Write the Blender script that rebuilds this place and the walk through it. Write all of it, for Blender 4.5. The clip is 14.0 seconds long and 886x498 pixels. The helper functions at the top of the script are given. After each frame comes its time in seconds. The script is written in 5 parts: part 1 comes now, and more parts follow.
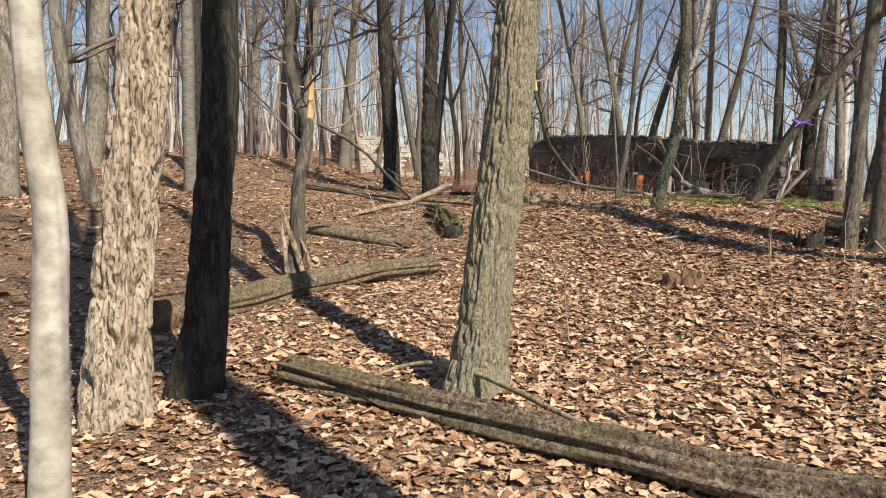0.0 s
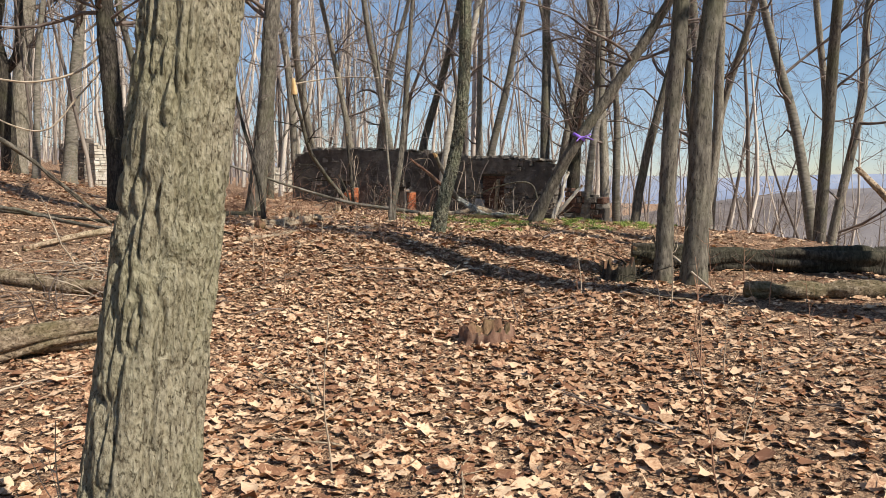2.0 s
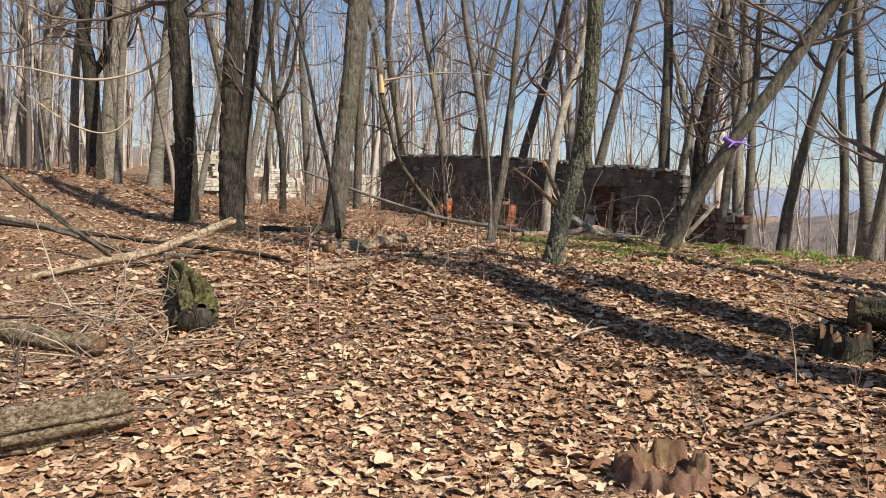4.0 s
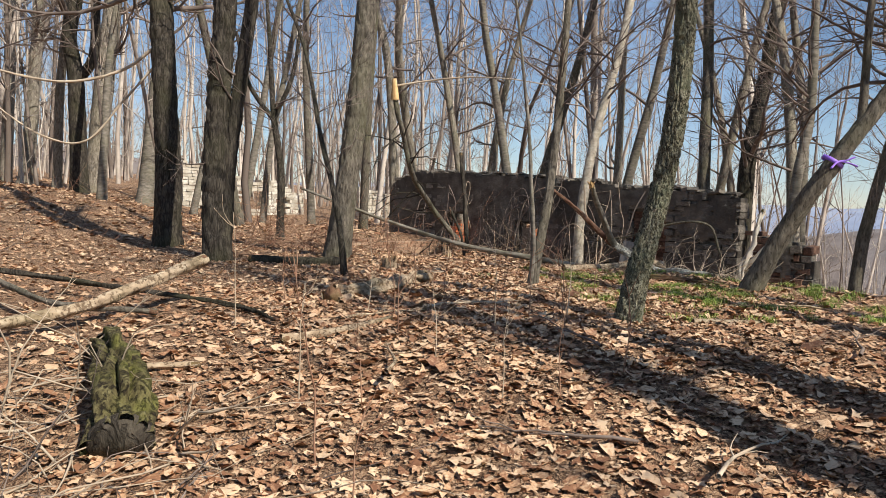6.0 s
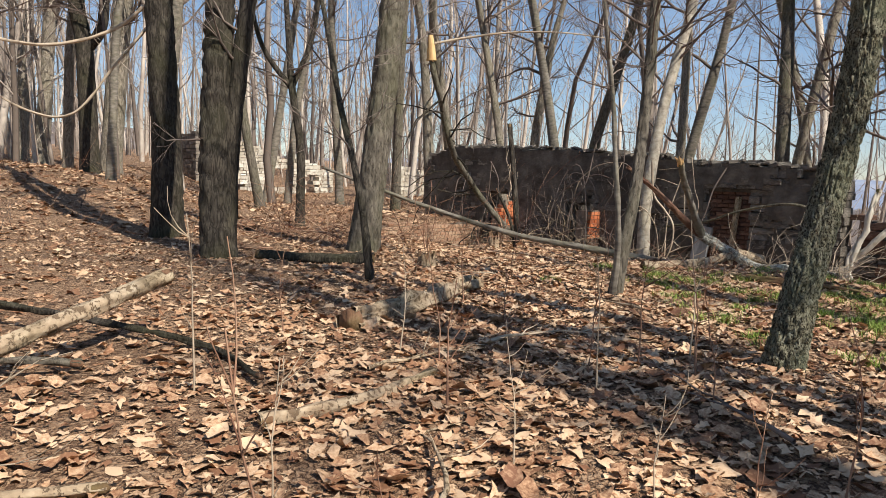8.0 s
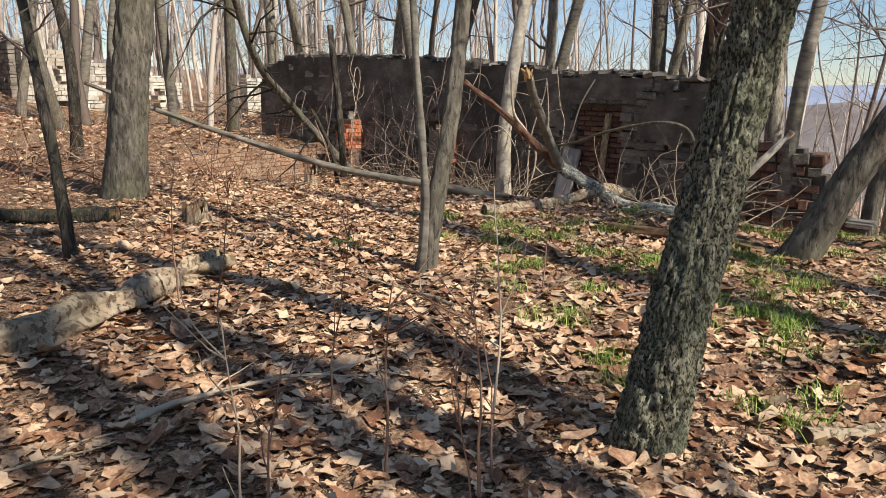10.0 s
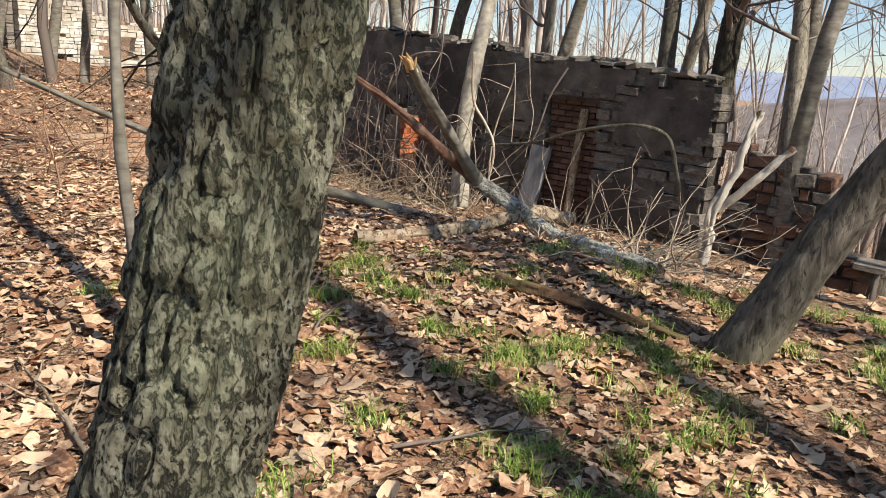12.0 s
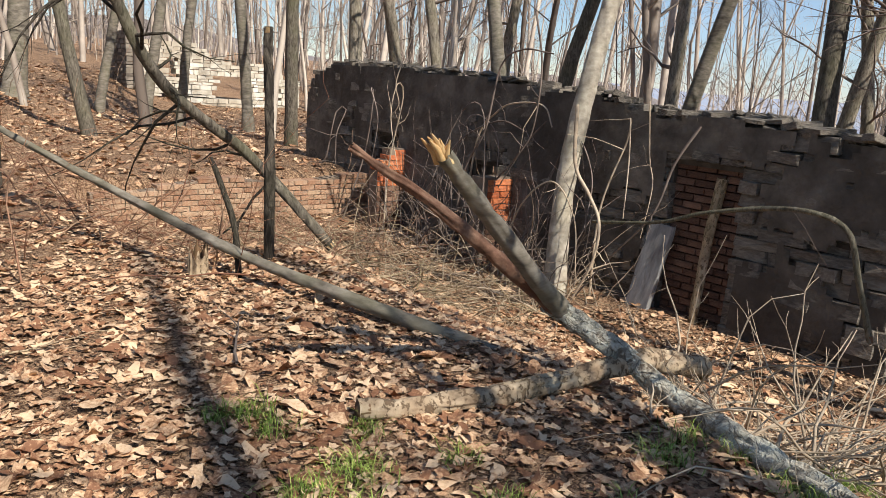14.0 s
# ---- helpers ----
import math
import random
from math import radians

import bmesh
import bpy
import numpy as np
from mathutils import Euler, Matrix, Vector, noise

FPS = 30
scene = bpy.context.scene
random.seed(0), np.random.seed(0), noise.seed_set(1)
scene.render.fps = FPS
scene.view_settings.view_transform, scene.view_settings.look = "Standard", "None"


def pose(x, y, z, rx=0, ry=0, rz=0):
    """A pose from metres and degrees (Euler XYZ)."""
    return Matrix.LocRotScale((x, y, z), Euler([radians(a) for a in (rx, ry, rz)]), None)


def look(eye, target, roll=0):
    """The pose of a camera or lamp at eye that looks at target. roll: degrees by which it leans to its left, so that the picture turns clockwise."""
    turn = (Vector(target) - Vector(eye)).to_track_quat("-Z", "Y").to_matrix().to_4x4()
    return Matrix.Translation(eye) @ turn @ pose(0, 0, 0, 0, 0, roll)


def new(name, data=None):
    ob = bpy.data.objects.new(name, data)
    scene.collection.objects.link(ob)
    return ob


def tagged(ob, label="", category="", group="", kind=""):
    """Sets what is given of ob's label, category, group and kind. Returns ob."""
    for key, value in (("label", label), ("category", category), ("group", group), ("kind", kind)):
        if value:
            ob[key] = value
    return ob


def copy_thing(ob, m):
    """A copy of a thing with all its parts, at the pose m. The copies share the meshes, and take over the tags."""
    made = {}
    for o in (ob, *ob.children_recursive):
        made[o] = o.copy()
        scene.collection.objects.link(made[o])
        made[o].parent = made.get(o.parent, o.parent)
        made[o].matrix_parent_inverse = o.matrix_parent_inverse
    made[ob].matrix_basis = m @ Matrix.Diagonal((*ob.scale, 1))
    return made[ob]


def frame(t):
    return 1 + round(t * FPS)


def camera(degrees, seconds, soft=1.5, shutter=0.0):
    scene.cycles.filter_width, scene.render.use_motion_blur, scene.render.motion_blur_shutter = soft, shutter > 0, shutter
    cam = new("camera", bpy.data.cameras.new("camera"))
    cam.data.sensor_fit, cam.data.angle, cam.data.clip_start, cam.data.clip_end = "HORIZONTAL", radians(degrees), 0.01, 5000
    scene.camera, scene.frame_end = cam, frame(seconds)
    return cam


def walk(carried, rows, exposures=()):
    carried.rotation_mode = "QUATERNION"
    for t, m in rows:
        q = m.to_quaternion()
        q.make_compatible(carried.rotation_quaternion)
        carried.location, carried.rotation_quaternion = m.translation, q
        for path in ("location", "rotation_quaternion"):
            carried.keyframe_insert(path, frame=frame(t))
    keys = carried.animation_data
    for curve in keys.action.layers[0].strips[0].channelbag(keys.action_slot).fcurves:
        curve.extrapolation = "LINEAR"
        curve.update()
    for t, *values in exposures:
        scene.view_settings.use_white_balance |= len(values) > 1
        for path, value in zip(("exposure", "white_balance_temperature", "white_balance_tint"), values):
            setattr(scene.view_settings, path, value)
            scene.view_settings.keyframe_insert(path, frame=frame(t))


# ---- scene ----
cam = camera(61.6, 14.0, soft=0.7)
PATH = [
    (0, (0.143, -0.085, 1.473), (0.107, 1.901, 1.238), -0.1),
    (0.5, (0.102, 0.533, 1.468), (0.162, 2.521, 1.259), 0.4),
    (1, (0.194, 1.207, 1.471), (0.416, 3.185, 1.277), 0.5),
    (1.5, (0.358, 1.796, 1.454), (0.796, 3.738, 1.259), 0.7),
    (2, (0.566, 2.344, 1.448), (1.135, 4.252, 1.257), 0.5),
    (2.5, (0.731, 3.028, 1.462), (1.344, 4.923, 1.274), 0.6),
    (3, (0.874, 3.645, 1.498), (1.453, 5.55, 1.308), 1.5),
    (3.5, (1.0, 4.252, 1.46), (1.385, 6.207, 1.29), 1.3),
    (3.7, (0.985, 4.435, 1.489), (1.317, 6.4, 1.313), 1.1),
    (5.8, (1.067, 6.658, 1.579), (1.402, 8.626, 1.446), 1.8),
    (6, (1.014, 6.814, 1.635), (1.334, 8.783, 1.5), 1.8),
    (6.5, (0.891, 7.263, 1.666), (1.174, 9.237, 1.519), 1.6),
    (7, (0.913, 7.773, 1.676), (1.152, 9.753, 1.522), 1.4),
    (7.2, (0.939, 7.963, 1.689), (1.165, 9.944, 1.53), 1.4),
    (9.3, (1.858, 10.18, 1.726), (2.218, 12.114, 1.362), 0.9),
    (9.5, (2.01, 10.345, 1.768), (2.418, 12.263, 1.374), 0.9),
    (10, (2.326, 10.734, 1.789), (2.844, 12.617, 1.358), 0.9),
    (10.5, (2.754, 11.028, 1.795), (3.353, 12.882, 1.342), 1.6),
    (11, (3.176, 11.297, 1.898), (3.812, 13.138, 1.444), 2.6),
    (11.5, (3.553, 11.627, 1.954), (4.203, 13.458, 1.479), 3.8),
    (12, (3.9, 11.987, 1.97), (4.328, 13.873, 1.46), 4.0),
    (12.5, (4.124, 12.45, 1.988), (4.311, 14.364, 1.44), 4.1),
    (13, (4.307, 12.877, 2.064), (4.396, 14.805, 1.541), 4.2),
    (13.5, (4.449, 13.376, 2.115), (4.438, 15.32, 1.643), 4.0),
    (14, (4.543, 13.877, 2.152), (4.662, 15.824, 1.709), 3.9),
]
walk(cam, [(t, look(eye, target, roll)) for t, eye, target, roll in PATH], ((0, 0.47), (7.2, 0.47), (9.3, 0.55), (11, 0.64), (12.5, 0.76), (14, 0.6)))

# ---- world and light ----
SUN_PLAN, SUN_UP = Vector((0.6, -0.8)), radians(44)
world = bpy.data.worlds.new("world")
scene.world = world
world.use_nodes = True
wn = world.node_tree.nodes
sky = wn.new("ShaderNodeTexSky")
sky.sky_type, sky.sun_disc = "NISHITA", False
sky.sun_elevation, sky.sun_rotation = SUN_UP, math.atan2(SUN_PLAN.x, SUN_PLAN.y)
sky.air_density, sky.dust_density, sky.ozone_density, sky.altitude = 1.0, 0.0, 3.5, 600
wn["Background"].inputs["Strength"].default_value = 0.074
veil, veil_at, veil_range, veil_mix = wn.new("ShaderNodeTexNoise"), wn.new("ShaderNodeTexCoord"), wn.new("ShaderNodeMapRange"), wn.new("ShaderNodeMixRGB")
veil.inputs["Scale"].default_value, veil.inputs["Detail"].default_value, veil.inputs["Distortion"].default_value = 3.2, 7, 0.6
veil_range.inputs["From Min"].default_value, veil_range.inputs["From Max"].default_value = 0.38, 0.72
veil_range.inputs["To Min"].default_value, veil_range.inputs["To Max"].default_value = 0.04, 0.42
veil_mix.inputs[2].default_value = (4.8, 6.4, 9.0, 1)
for a, b in ((veil_at.outputs["Generated"], veil.inputs["Vector"]), (veil.outputs["Fac"], veil_range.inputs["Value"]), (veil_range.outputs[0], veil_mix.inputs[0]),
             (sky.outputs[0], veil_mix.inputs[1]), (veil_mix.outputs[0], wn["Background"].inputs[0])):
    world.node_tree.links.new(a, b)
sun = new("sun", bpy.data.lights.new("sun", "SUN"))
sun.data.energy, sun.data.angle, sun.data.color = 5.0, radians(0.55), (1.0, 0.93, 0.82)
to_sun = Vector((SUN_PLAN.x * math.cos(SUN_UP), SUN_PLAN.y * math.cos(SUN_UP), math.sin(SUN_UP)))
sun.matrix_world = look(to_sun * 60, (0, 0, 0))


# ---- materials ----
def surface(name, colours, size=4.0, stretch=(1, 1, 1), blotch=0.7, blotch_colour=None, blotch_amount=0.5, bump=0.4,
            bump_size=None, depth=0.02, rough=0.9, island=0.0, random_object=0.0, plates=0.0, crack=0.5, spec=0.25, scales=0.0, scale_tall=0.6, bare=0.5, gap=0.1):
    """A rough natural surface: grain by stretched noise, large blotches, relief, and a change of shade from piece to piece."""
    m = bpy.data.materials.new(name)
    m.use_nodes = True
    nt = m.node_tree
    n, link = nt.nodes, nt.links.new
    bsdf = n["Principled BSDF"]
    bsdf.inputs["Roughness"].default_value = rough
    bsdf.inputs["Specular IOR Level"].default_value = spec
    co = n.new("ShaderNodeTexCoord")
    mp = n.new("ShaderNodeMapping")
    mp.inputs["Scale"].default_value = stretch
    link(co.outputs["Object"], mp.inputs["Vector"])
    grain = n.new("ShaderNodeTexNoise")
    grain.inputs["Scale"].default_value, grain.inputs["Detail"].default_value, grain.inputs["Roughness"].default_value = size, 8, 0.62
    link(mp.outputs[0], grain.inputs["Vector"])
    value = grain.outputs["Fac"]
    if plates:
        cells = n.new("ShaderNodeTexNoise")
        cells.inputs["Scale"].default_value, cells.inputs["Detail"].default_value, cells.inputs["Distortion"].default_value = plates, 3, 0.6
        link(mp.outputs[0], cells.inputs["Vector"])
        near = n.new("ShaderNodeMath")
        near.operation = "SUBTRACT"
        near.inputs[1].default_value = 0.5
        link(cells.outputs["Fac"], near.inputs[0])
        size_of = n.new("ShaderNodeMath")
        size_of.operation = "ABSOLUTE"
        link(near.outputs[0], size_of.inputs[0])
        rng = n.new("ShaderNodeMapRange")
        rng.inputs["From Max"].default_value = 0.075
        link(size_of.outputs[0], rng.inputs["Value"])
        mul = n.new("ShaderNodeMath")
        mul.operation = "MULTIPLY"
        add = n.new("ShaderNodeMath")
        add.operation = "MULTIPLY_ADD"
        add.inputs[1].default_value, add.inputs[2].default_value = crack, 1.05 - crack
        link(rng.outputs[0], add.inputs[0])
        link(add.outputs[0], mul.inputs[0])
        link(value, mul.inputs[1])
        value = mul.outputs[0]
    if scales:
        # short dark furrows and pits that run along the wood
        upright = n.new("ShaderNodeMapping")
        upright.inputs["Scale"].default_value = (1, 1, scale_tall)
        link(co.outputs["Object"], upright.inputs["Vector"])
        pits = n.new("ShaderNodeTexNoise")
        pits.inputs["Scale"].default_value, pits.inputs["Detail"].default_value, pits.inputs["Roughness"].default_value = scales, 6, 0.66
        pits.inputs["Distortion"].default_value = 0.35
        link(upright.outputs[0], pits.inputs["Vector"])
        rise = n.new("ShaderNodeMapRange")
        rise.inputs["From Min"].default_value, rise.inputs["From Max"].default_value = bare - gap, bare
        rise.inputs["To Min"].default_value, rise.inputs["To Max"].default_value = 1 - crack, 1.03
        link(pits.outputs["Fac"], rise.inputs["Value"])
        cut = n.new("ShaderNodeMath")
        cut.operation = "MULTIPLY"
        link(rise.outputs[0], cut.inputs[0])
        link(value, cut.inputs[1])
        value = cut.outputs[0]
    ramp = n.new("ShaderNodeValToRGB")
    ramp.color_ramp.elements[0].position, ramp.color_ramp.elements[1].position = 0.3, 0.7
    while len(ramp.color_ramp.elements) < len(colours):
        ramp.color_ramp.elements.new(0.5)
    for i, c in enumerate(colours):
        ramp.color_ramp.elements[i].position = 0.3 + 0.4 * i / max(1, len(colours) - 1)
        ramp.color_ramp.elements[i].color = (*c, 1)
    source = value
    if island or random_object:
        geo = n.new("ShaderNodeNewGeometry") if island else n.new("ShaderNodeObjectInfo")
        mix = n.new("ShaderNodeMapRange")
        mix.inputs["To Min"].default_value, mix.inputs["To Max"].default_value = -0.5 * (island or random_object), 0.5 * (island or random_object)
        link(geo.outputs["Random Per Island" if island else "Random"], mix.inputs["Value"])
        plus = n.new("ShaderNodeMath")
        link(value, plus.inputs[0])
        link(mix.outputs[0], plus.inputs[1])
        source = plus.outputs[0]
    link(source, ramp.inputs["Fac"])
    colour = ramp.outputs["Color"]
    big = n.new("ShaderNodeTexNoise")
    big.inputs["Scale"].default_value, big.inputs["Detail"].default_value = blotch, 4
    link(co.outputs["Object"], big.inputs["Vector"])
    fade = n.new("ShaderNodeMapRange")
    fade.inputs["From Min"].default_value, fade.inputs["From Max"].default_value = 0.45, 0.68
    fade.inputs["To Max"].default_value = blotch_amount
    link(big.outputs["Fac"], fade.inputs["Value"])
    over = n.new("ShaderNodeMixRGB")
    link(fade.outputs[0], over.inputs[0])
    link(colour, over.inputs[1])
    over.inputs[2].default_value = (*(blotch_colour or [0.6 * v for v in colours[0]]), 1)
    link(over.outputs[0], bsdf.inputs["Base Color"])
    if bump:
        b = n.new("ShaderNodeBump")
        b.inputs["Strength"].default_value, b.inputs["Distance"].default_value = bump, depth
        if bump_size:
            fine = n.new("ShaderNodeTexNoise")
            fine.inputs["Scale"].default_value, fine.inputs["Detail"].default_value = bump_size, 6
            link(mp.outputs[0], fine.inputs["Vector"])
            value = fine.outputs["Fac"]
        link(value, b.inputs["Height"])
        link(b.outputs[0], bsdf.inputs["Normal"])
    return m


MOSS = (0.10, 0.11, 0.035)
BARK_OAK = surface("bark_oak", [(0.12, 0.095, 0.06), (0.285, 0.25, 0.168), (0.42, 0.375, 0.27)], 40, (1.6, 1.6, 0.8), 2.0, (0.23, 0.23, 0.115), 0.4, 1.0, depth=0.022, crack=0.48, scales=105, scale_tall=0.5, bare=0.46, gap=0.11)
BARK_ROUGH = surface("bark_shaggy", [(0.17, 0.12, 0.078), (0.45, 0.36, 0.255), (0.63, 0.53, 0.40)], 16, (2.2, 2.2, 0.9), 1.5, (0.34, 0.25, 0.16), 0.3, 1.0, depth=0.03, crack=0.6, scales=46, scale_tall=0.45, bare=0.46, gap=0.1)
BARK_PALE = surface("bark_pale", [(0.22, 0.19, 0.15), (0.38, 0.34, 0.275), (0.54, 0.49, 0.41)], 9, (1, 1, 1.2), 2.2, (0.30, 0.28, 0.17), 0.35, 0.3, depth=0.012)
BARK_TAN = surface("bark_tan", [(0.10, 0.085, 0.065), (0.23, 0.20, 0.158), (0.36, 0.32, 0.26)], 7, (2.5, 2.5, 0.8), 1.2, (0.16, 0.15, 0.09), 0.4, 0.7, depth=0.012, crack=0.4, scales=48, scale_tall=0.35, bare=0.48, gap=0.08)
BARK_SMOOTH = surface("bark_smooth", [(0.085, 0.074, 0.06), (0.17, 0.15, 0.122), (0.27, 0.245, 0.205)], 7, (1, 1, 2.6), 2.2, (0.15, 0.145, 0.085), 0.4, 0.4, depth=0.012)
BARK_DARK = surface("bark_dark", [(0.022, 0.018, 0.014), (0.055, 0.046, 0.036), (0.10, 0.085, 0.066)], 9, (3, 3, 0.7), 1.4, (0.05, 0.05, 0.022), 0.5, 0.8, depth=0.025, plates=6)
BARK_GREY = surface("bark_grey", [(0.055, 0.047, 0.037), (0.125, 0.108, 0.085), (0.215, 0.19, 0.15)], 9, (2.5, 2.5, 0.7), 1.2, (0.095, 0.10, 0.045), 0.5, 0.8, depth=0.014, crack=0.4, scales=48, scale_tall=0.3, bare=0.48, gap=0.1)
BARK_LICHEN = surface("bark_lichen", [(0.14, 0.11, 0.08), (0.38, 0.34, 0.27), (0.62, 0.60, 0.52)], 14, (2, 2, 2), 6.0, (0.60, 0.61, 0.53), 0.75, 1.0, depth=0.03, plates=9)
BARK_GREEN = surface("bark_ridged_mossy", [(0.045, 0.04, 0.028), (0.225, 0.21, 0.142), (0.38, 0.365, 0.27)], 14, (2.2, 2.2, 1.4), 5.0, (0.20, 0.225, 0.14), 0.55, 1.0, depth=0.028, crack=0.7, scales=115, scale_tall=0.5, bare=0.505, gap=0.11)
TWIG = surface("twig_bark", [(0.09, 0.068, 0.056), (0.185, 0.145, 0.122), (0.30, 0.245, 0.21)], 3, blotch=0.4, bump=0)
TWIG_PALE = surface("twig_pale", [(0.30, 0.235, 0.17), (0.46, 0.37, 0.27), (0.56, 0.47, 0.36)], 5, blotch=1, bump=0.2)
TWIG_RED = surface("briar_stem", [(0.17, 0.08, 0.05), (0.30, 0.17, 0.11), (0.44, 0.31, 0.21)], 4, blotch=1, bump=0, island=0.5)
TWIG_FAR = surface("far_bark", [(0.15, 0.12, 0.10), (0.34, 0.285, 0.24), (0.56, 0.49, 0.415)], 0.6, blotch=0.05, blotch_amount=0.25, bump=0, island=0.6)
DEADWOOD = surface("dead_wood", [(0.16, 0.11, 0.07), (0.36, 0.27, 0.18), (0.52, 0.42, 0.30)], 9, (1, 1, 1), 1.5, (0.22, 0.20, 0.10), 0.45, 0.8, depth=0.02, crack=0.5, scales=34, bare=0.47, gap=0.05)
LOG_BARK = surface("log_bark", [(0.05, 0.034, 0.023), (0.20, 0.145, 0.093), (0.41, 0.33, 0.235)], 26, (1, 1, 1), 3.0, (0.15, 0.135, 0.055), 0.5, 1.0, depth=0.03, crack=0.5, scales=70, scale_tall=1.0, bare=0.47, gap=0.14)
WOOD_FRESH = surface("split_wood", [(0.40, 0.22, 0.09), (0.62, 0.42, 0.20), (0.74, 0.56, 0.32)], 14, (1, 1, 0.2), 2, (0.35, 0.16, 0.06), 0.6, 0.6, depth=0.01)
WOOD_PEELED = surface("peeled_wood", [(0.36, 0.32, 0.25), (0.53, 0.49, 0.41), (0.66, 0.63, 0.55)], 7, (2, 2, 0.5), 2, (0.30, 0.25, 0.19), 0.7, 0.5, depth=0.01)
WOOD_ROT = surface("rotten_wood", [(0.05, 0.028, 0.018), (0.16, 0.085, 0.05), (0.27, 0.17, 0.10)], 12, (1, 1, 0.4), 3, MOSS, 0.6, 1.0, depth=0.03)
MOSSY_WOOD = surface("mossy_wood", [(0.035, 0.026, 0.014), (0.11, 0.092, 0.04), (0.21, 0.18, 0.085)], 10, (2, 2, 0.5), 5, (0.15, 0.155, 0.03), 0.7, 1.0, depth=0.04, crack=0.6, scales=38, scale_tall=0.6, bare=0.5, gap=0.12)
STRIPPED = surface("stripped_wood", [(0.075, 0.035, 0.024), (0.19, 0.105, 0.07), (0.33, 0.215, 0.15)], 10, (1, 1, 1), 2, (0.12, 0.06, 0.04), 0.5, 0.8, depth=0.02)
LITTER = surface("leaf_mould", [(0.11, 0.06, 0.036), (0.40, 0.25, 0.15), (0.62, 0.43, 0.28)], 38, (1, 1, 1), 0.5, (0.24, 0.135, 0.08), 0.4, 1.0, depth=0.05, plates=24)
LEAF = surface("dry_leaf", [(0.20, 0.095, 0.052), (0.47, 0.285, 0.165), (0.68, 0.49, 0.32)], 60, blotch=0.45, blotch_colour=(0.34, 0.185, 0.10), blotch_amount=0.4, bump=0.25, bump_size=60, depth=0.004, rough=0.6, island=0.56)
LEAF_ONE = surface("dry_leaf_single", [(0.20, 0.095, 0.055), (0.41, 0.25, 0.15), (0.62, 0.45, 0.30)], 50, blotch=6, bump=0.25, bump_size=60, depth=0.004, rough=0.7, random_object=0.5)
GRASS = surface("grass_blade", [(0.10, 0.16, 0.02), (0.22, 0.32, 0.05), (0.40, 0.46, 0.13)], 3, blotch=1, bump=0, rough=0.5, island=0.6)
MORTAR = surface("mortar", [(0.04, 0.034, 0.028), (0.085, 0.073, 0.06), (0.13, 0.115, 0.095)], 6, blotch=0.8, bump=0.8, depth=0.04)
STONE = surface("wall_stone", [(0.09, 0.078, 0.064), (0.18, 0.157, 0.13), (0.26, 0.23, 0.19)], 5, blotch=1.0, blotch_colour=(0.06, 0.05, 0.042), blotch_amount=0.7, bump=0.8, depth=0.03, random_object=0.25)
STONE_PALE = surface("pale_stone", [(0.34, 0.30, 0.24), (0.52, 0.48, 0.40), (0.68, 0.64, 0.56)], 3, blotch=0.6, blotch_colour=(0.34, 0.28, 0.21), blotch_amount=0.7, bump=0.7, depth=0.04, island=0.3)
# darker copy of the pale stone: the gable's shade is in its colour
STONE_SHADE = surface("shaded_stone", [(0.12, 0.10, 0.085), (0.22, 0.19, 0.16), (0.32, 0.28, 0.23)], 3, blotch=0.6, bump=0.7, depth=0.04, island=0.3)
PLASTER = surface("old_render", [(0.065, 0.056, 0.046), (0.135, 0.118, 0.098), (0.23, 0.205, 0.172)], 3.2, blotch=0.7, blotch_colour=(0.05, 0.042, 0.035), blotch_amount=0.7, bump=0.9, bump_size=14, depth=0.03)
BRICK = surface("red_brick", [(0.42, 0.105, 0.04), (0.58, 0.19, 0.08), (0.70, 0.28, 0.13)], 9, blotch=3, blotch_colour=(0.36, 0.16, 0.10), blotch_amount=0.5, bump=0.6, depth=0.01, random_object=0.4)
BRICK_OLD = surface("weathered_brick", [(0.22, 0.11, 0.065), (0.35, 0.20, 0.125), (0.47, 0.33, 0.22)], 7, blotch=1.2, blotch_colour=(0.36, 0.29, 0.21), blotch_amount=0.6, bump=0.7, depth=0.015, random_object=0.35)
BRICK_DARK = surface("dark_brick", [(0.085, 0.048, 0.034), (0.16, 0.088, 0.06), (0.24, 0.145, 0.10)], 7, blotch=1.2, bump=0.7, depth=0.015, random_object=0.35)
LIME = surface("lime_mortar", [(0.13, 0.10, 0.078), (0.22, 0.172, 0.13), (0.32, 0.25, 0.19)], 8, blotch=1.0, bump=0.8, depth=0.03)
RIBBON = surface("purple_ribbon", [(0.25, 0.12, 0.62), (0.36, 0.19, 0.78), (0.45, 0.28, 0.85)], 6, bump=0, rough=0.4)
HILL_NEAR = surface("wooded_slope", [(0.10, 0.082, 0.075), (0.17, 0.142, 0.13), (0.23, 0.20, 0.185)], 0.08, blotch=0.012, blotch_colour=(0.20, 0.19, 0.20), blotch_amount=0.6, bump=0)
# blue-grey base colour paints in the haze of the distance
HILL = surface("hazed_hills", [(0.20, 0.24, 0.33), (0.25, 0.29, 0.39), (0.32, 0.35, 0.42)], 0.01, blotch=0.003, blotch_colour=(0.30, 0.33, 0.36), blotch_amount=0.4, bump=0)
STONE_GREY = surface("grey_slab", [(0.20, 0.20, 0.20), (0.30, 0.30, 0.30), (0.40, 0.40, 0.39)], 5, blotch=1.5, bump=0.5)


# ---- mesh tools ----
rng = np.random.default_rng(7)


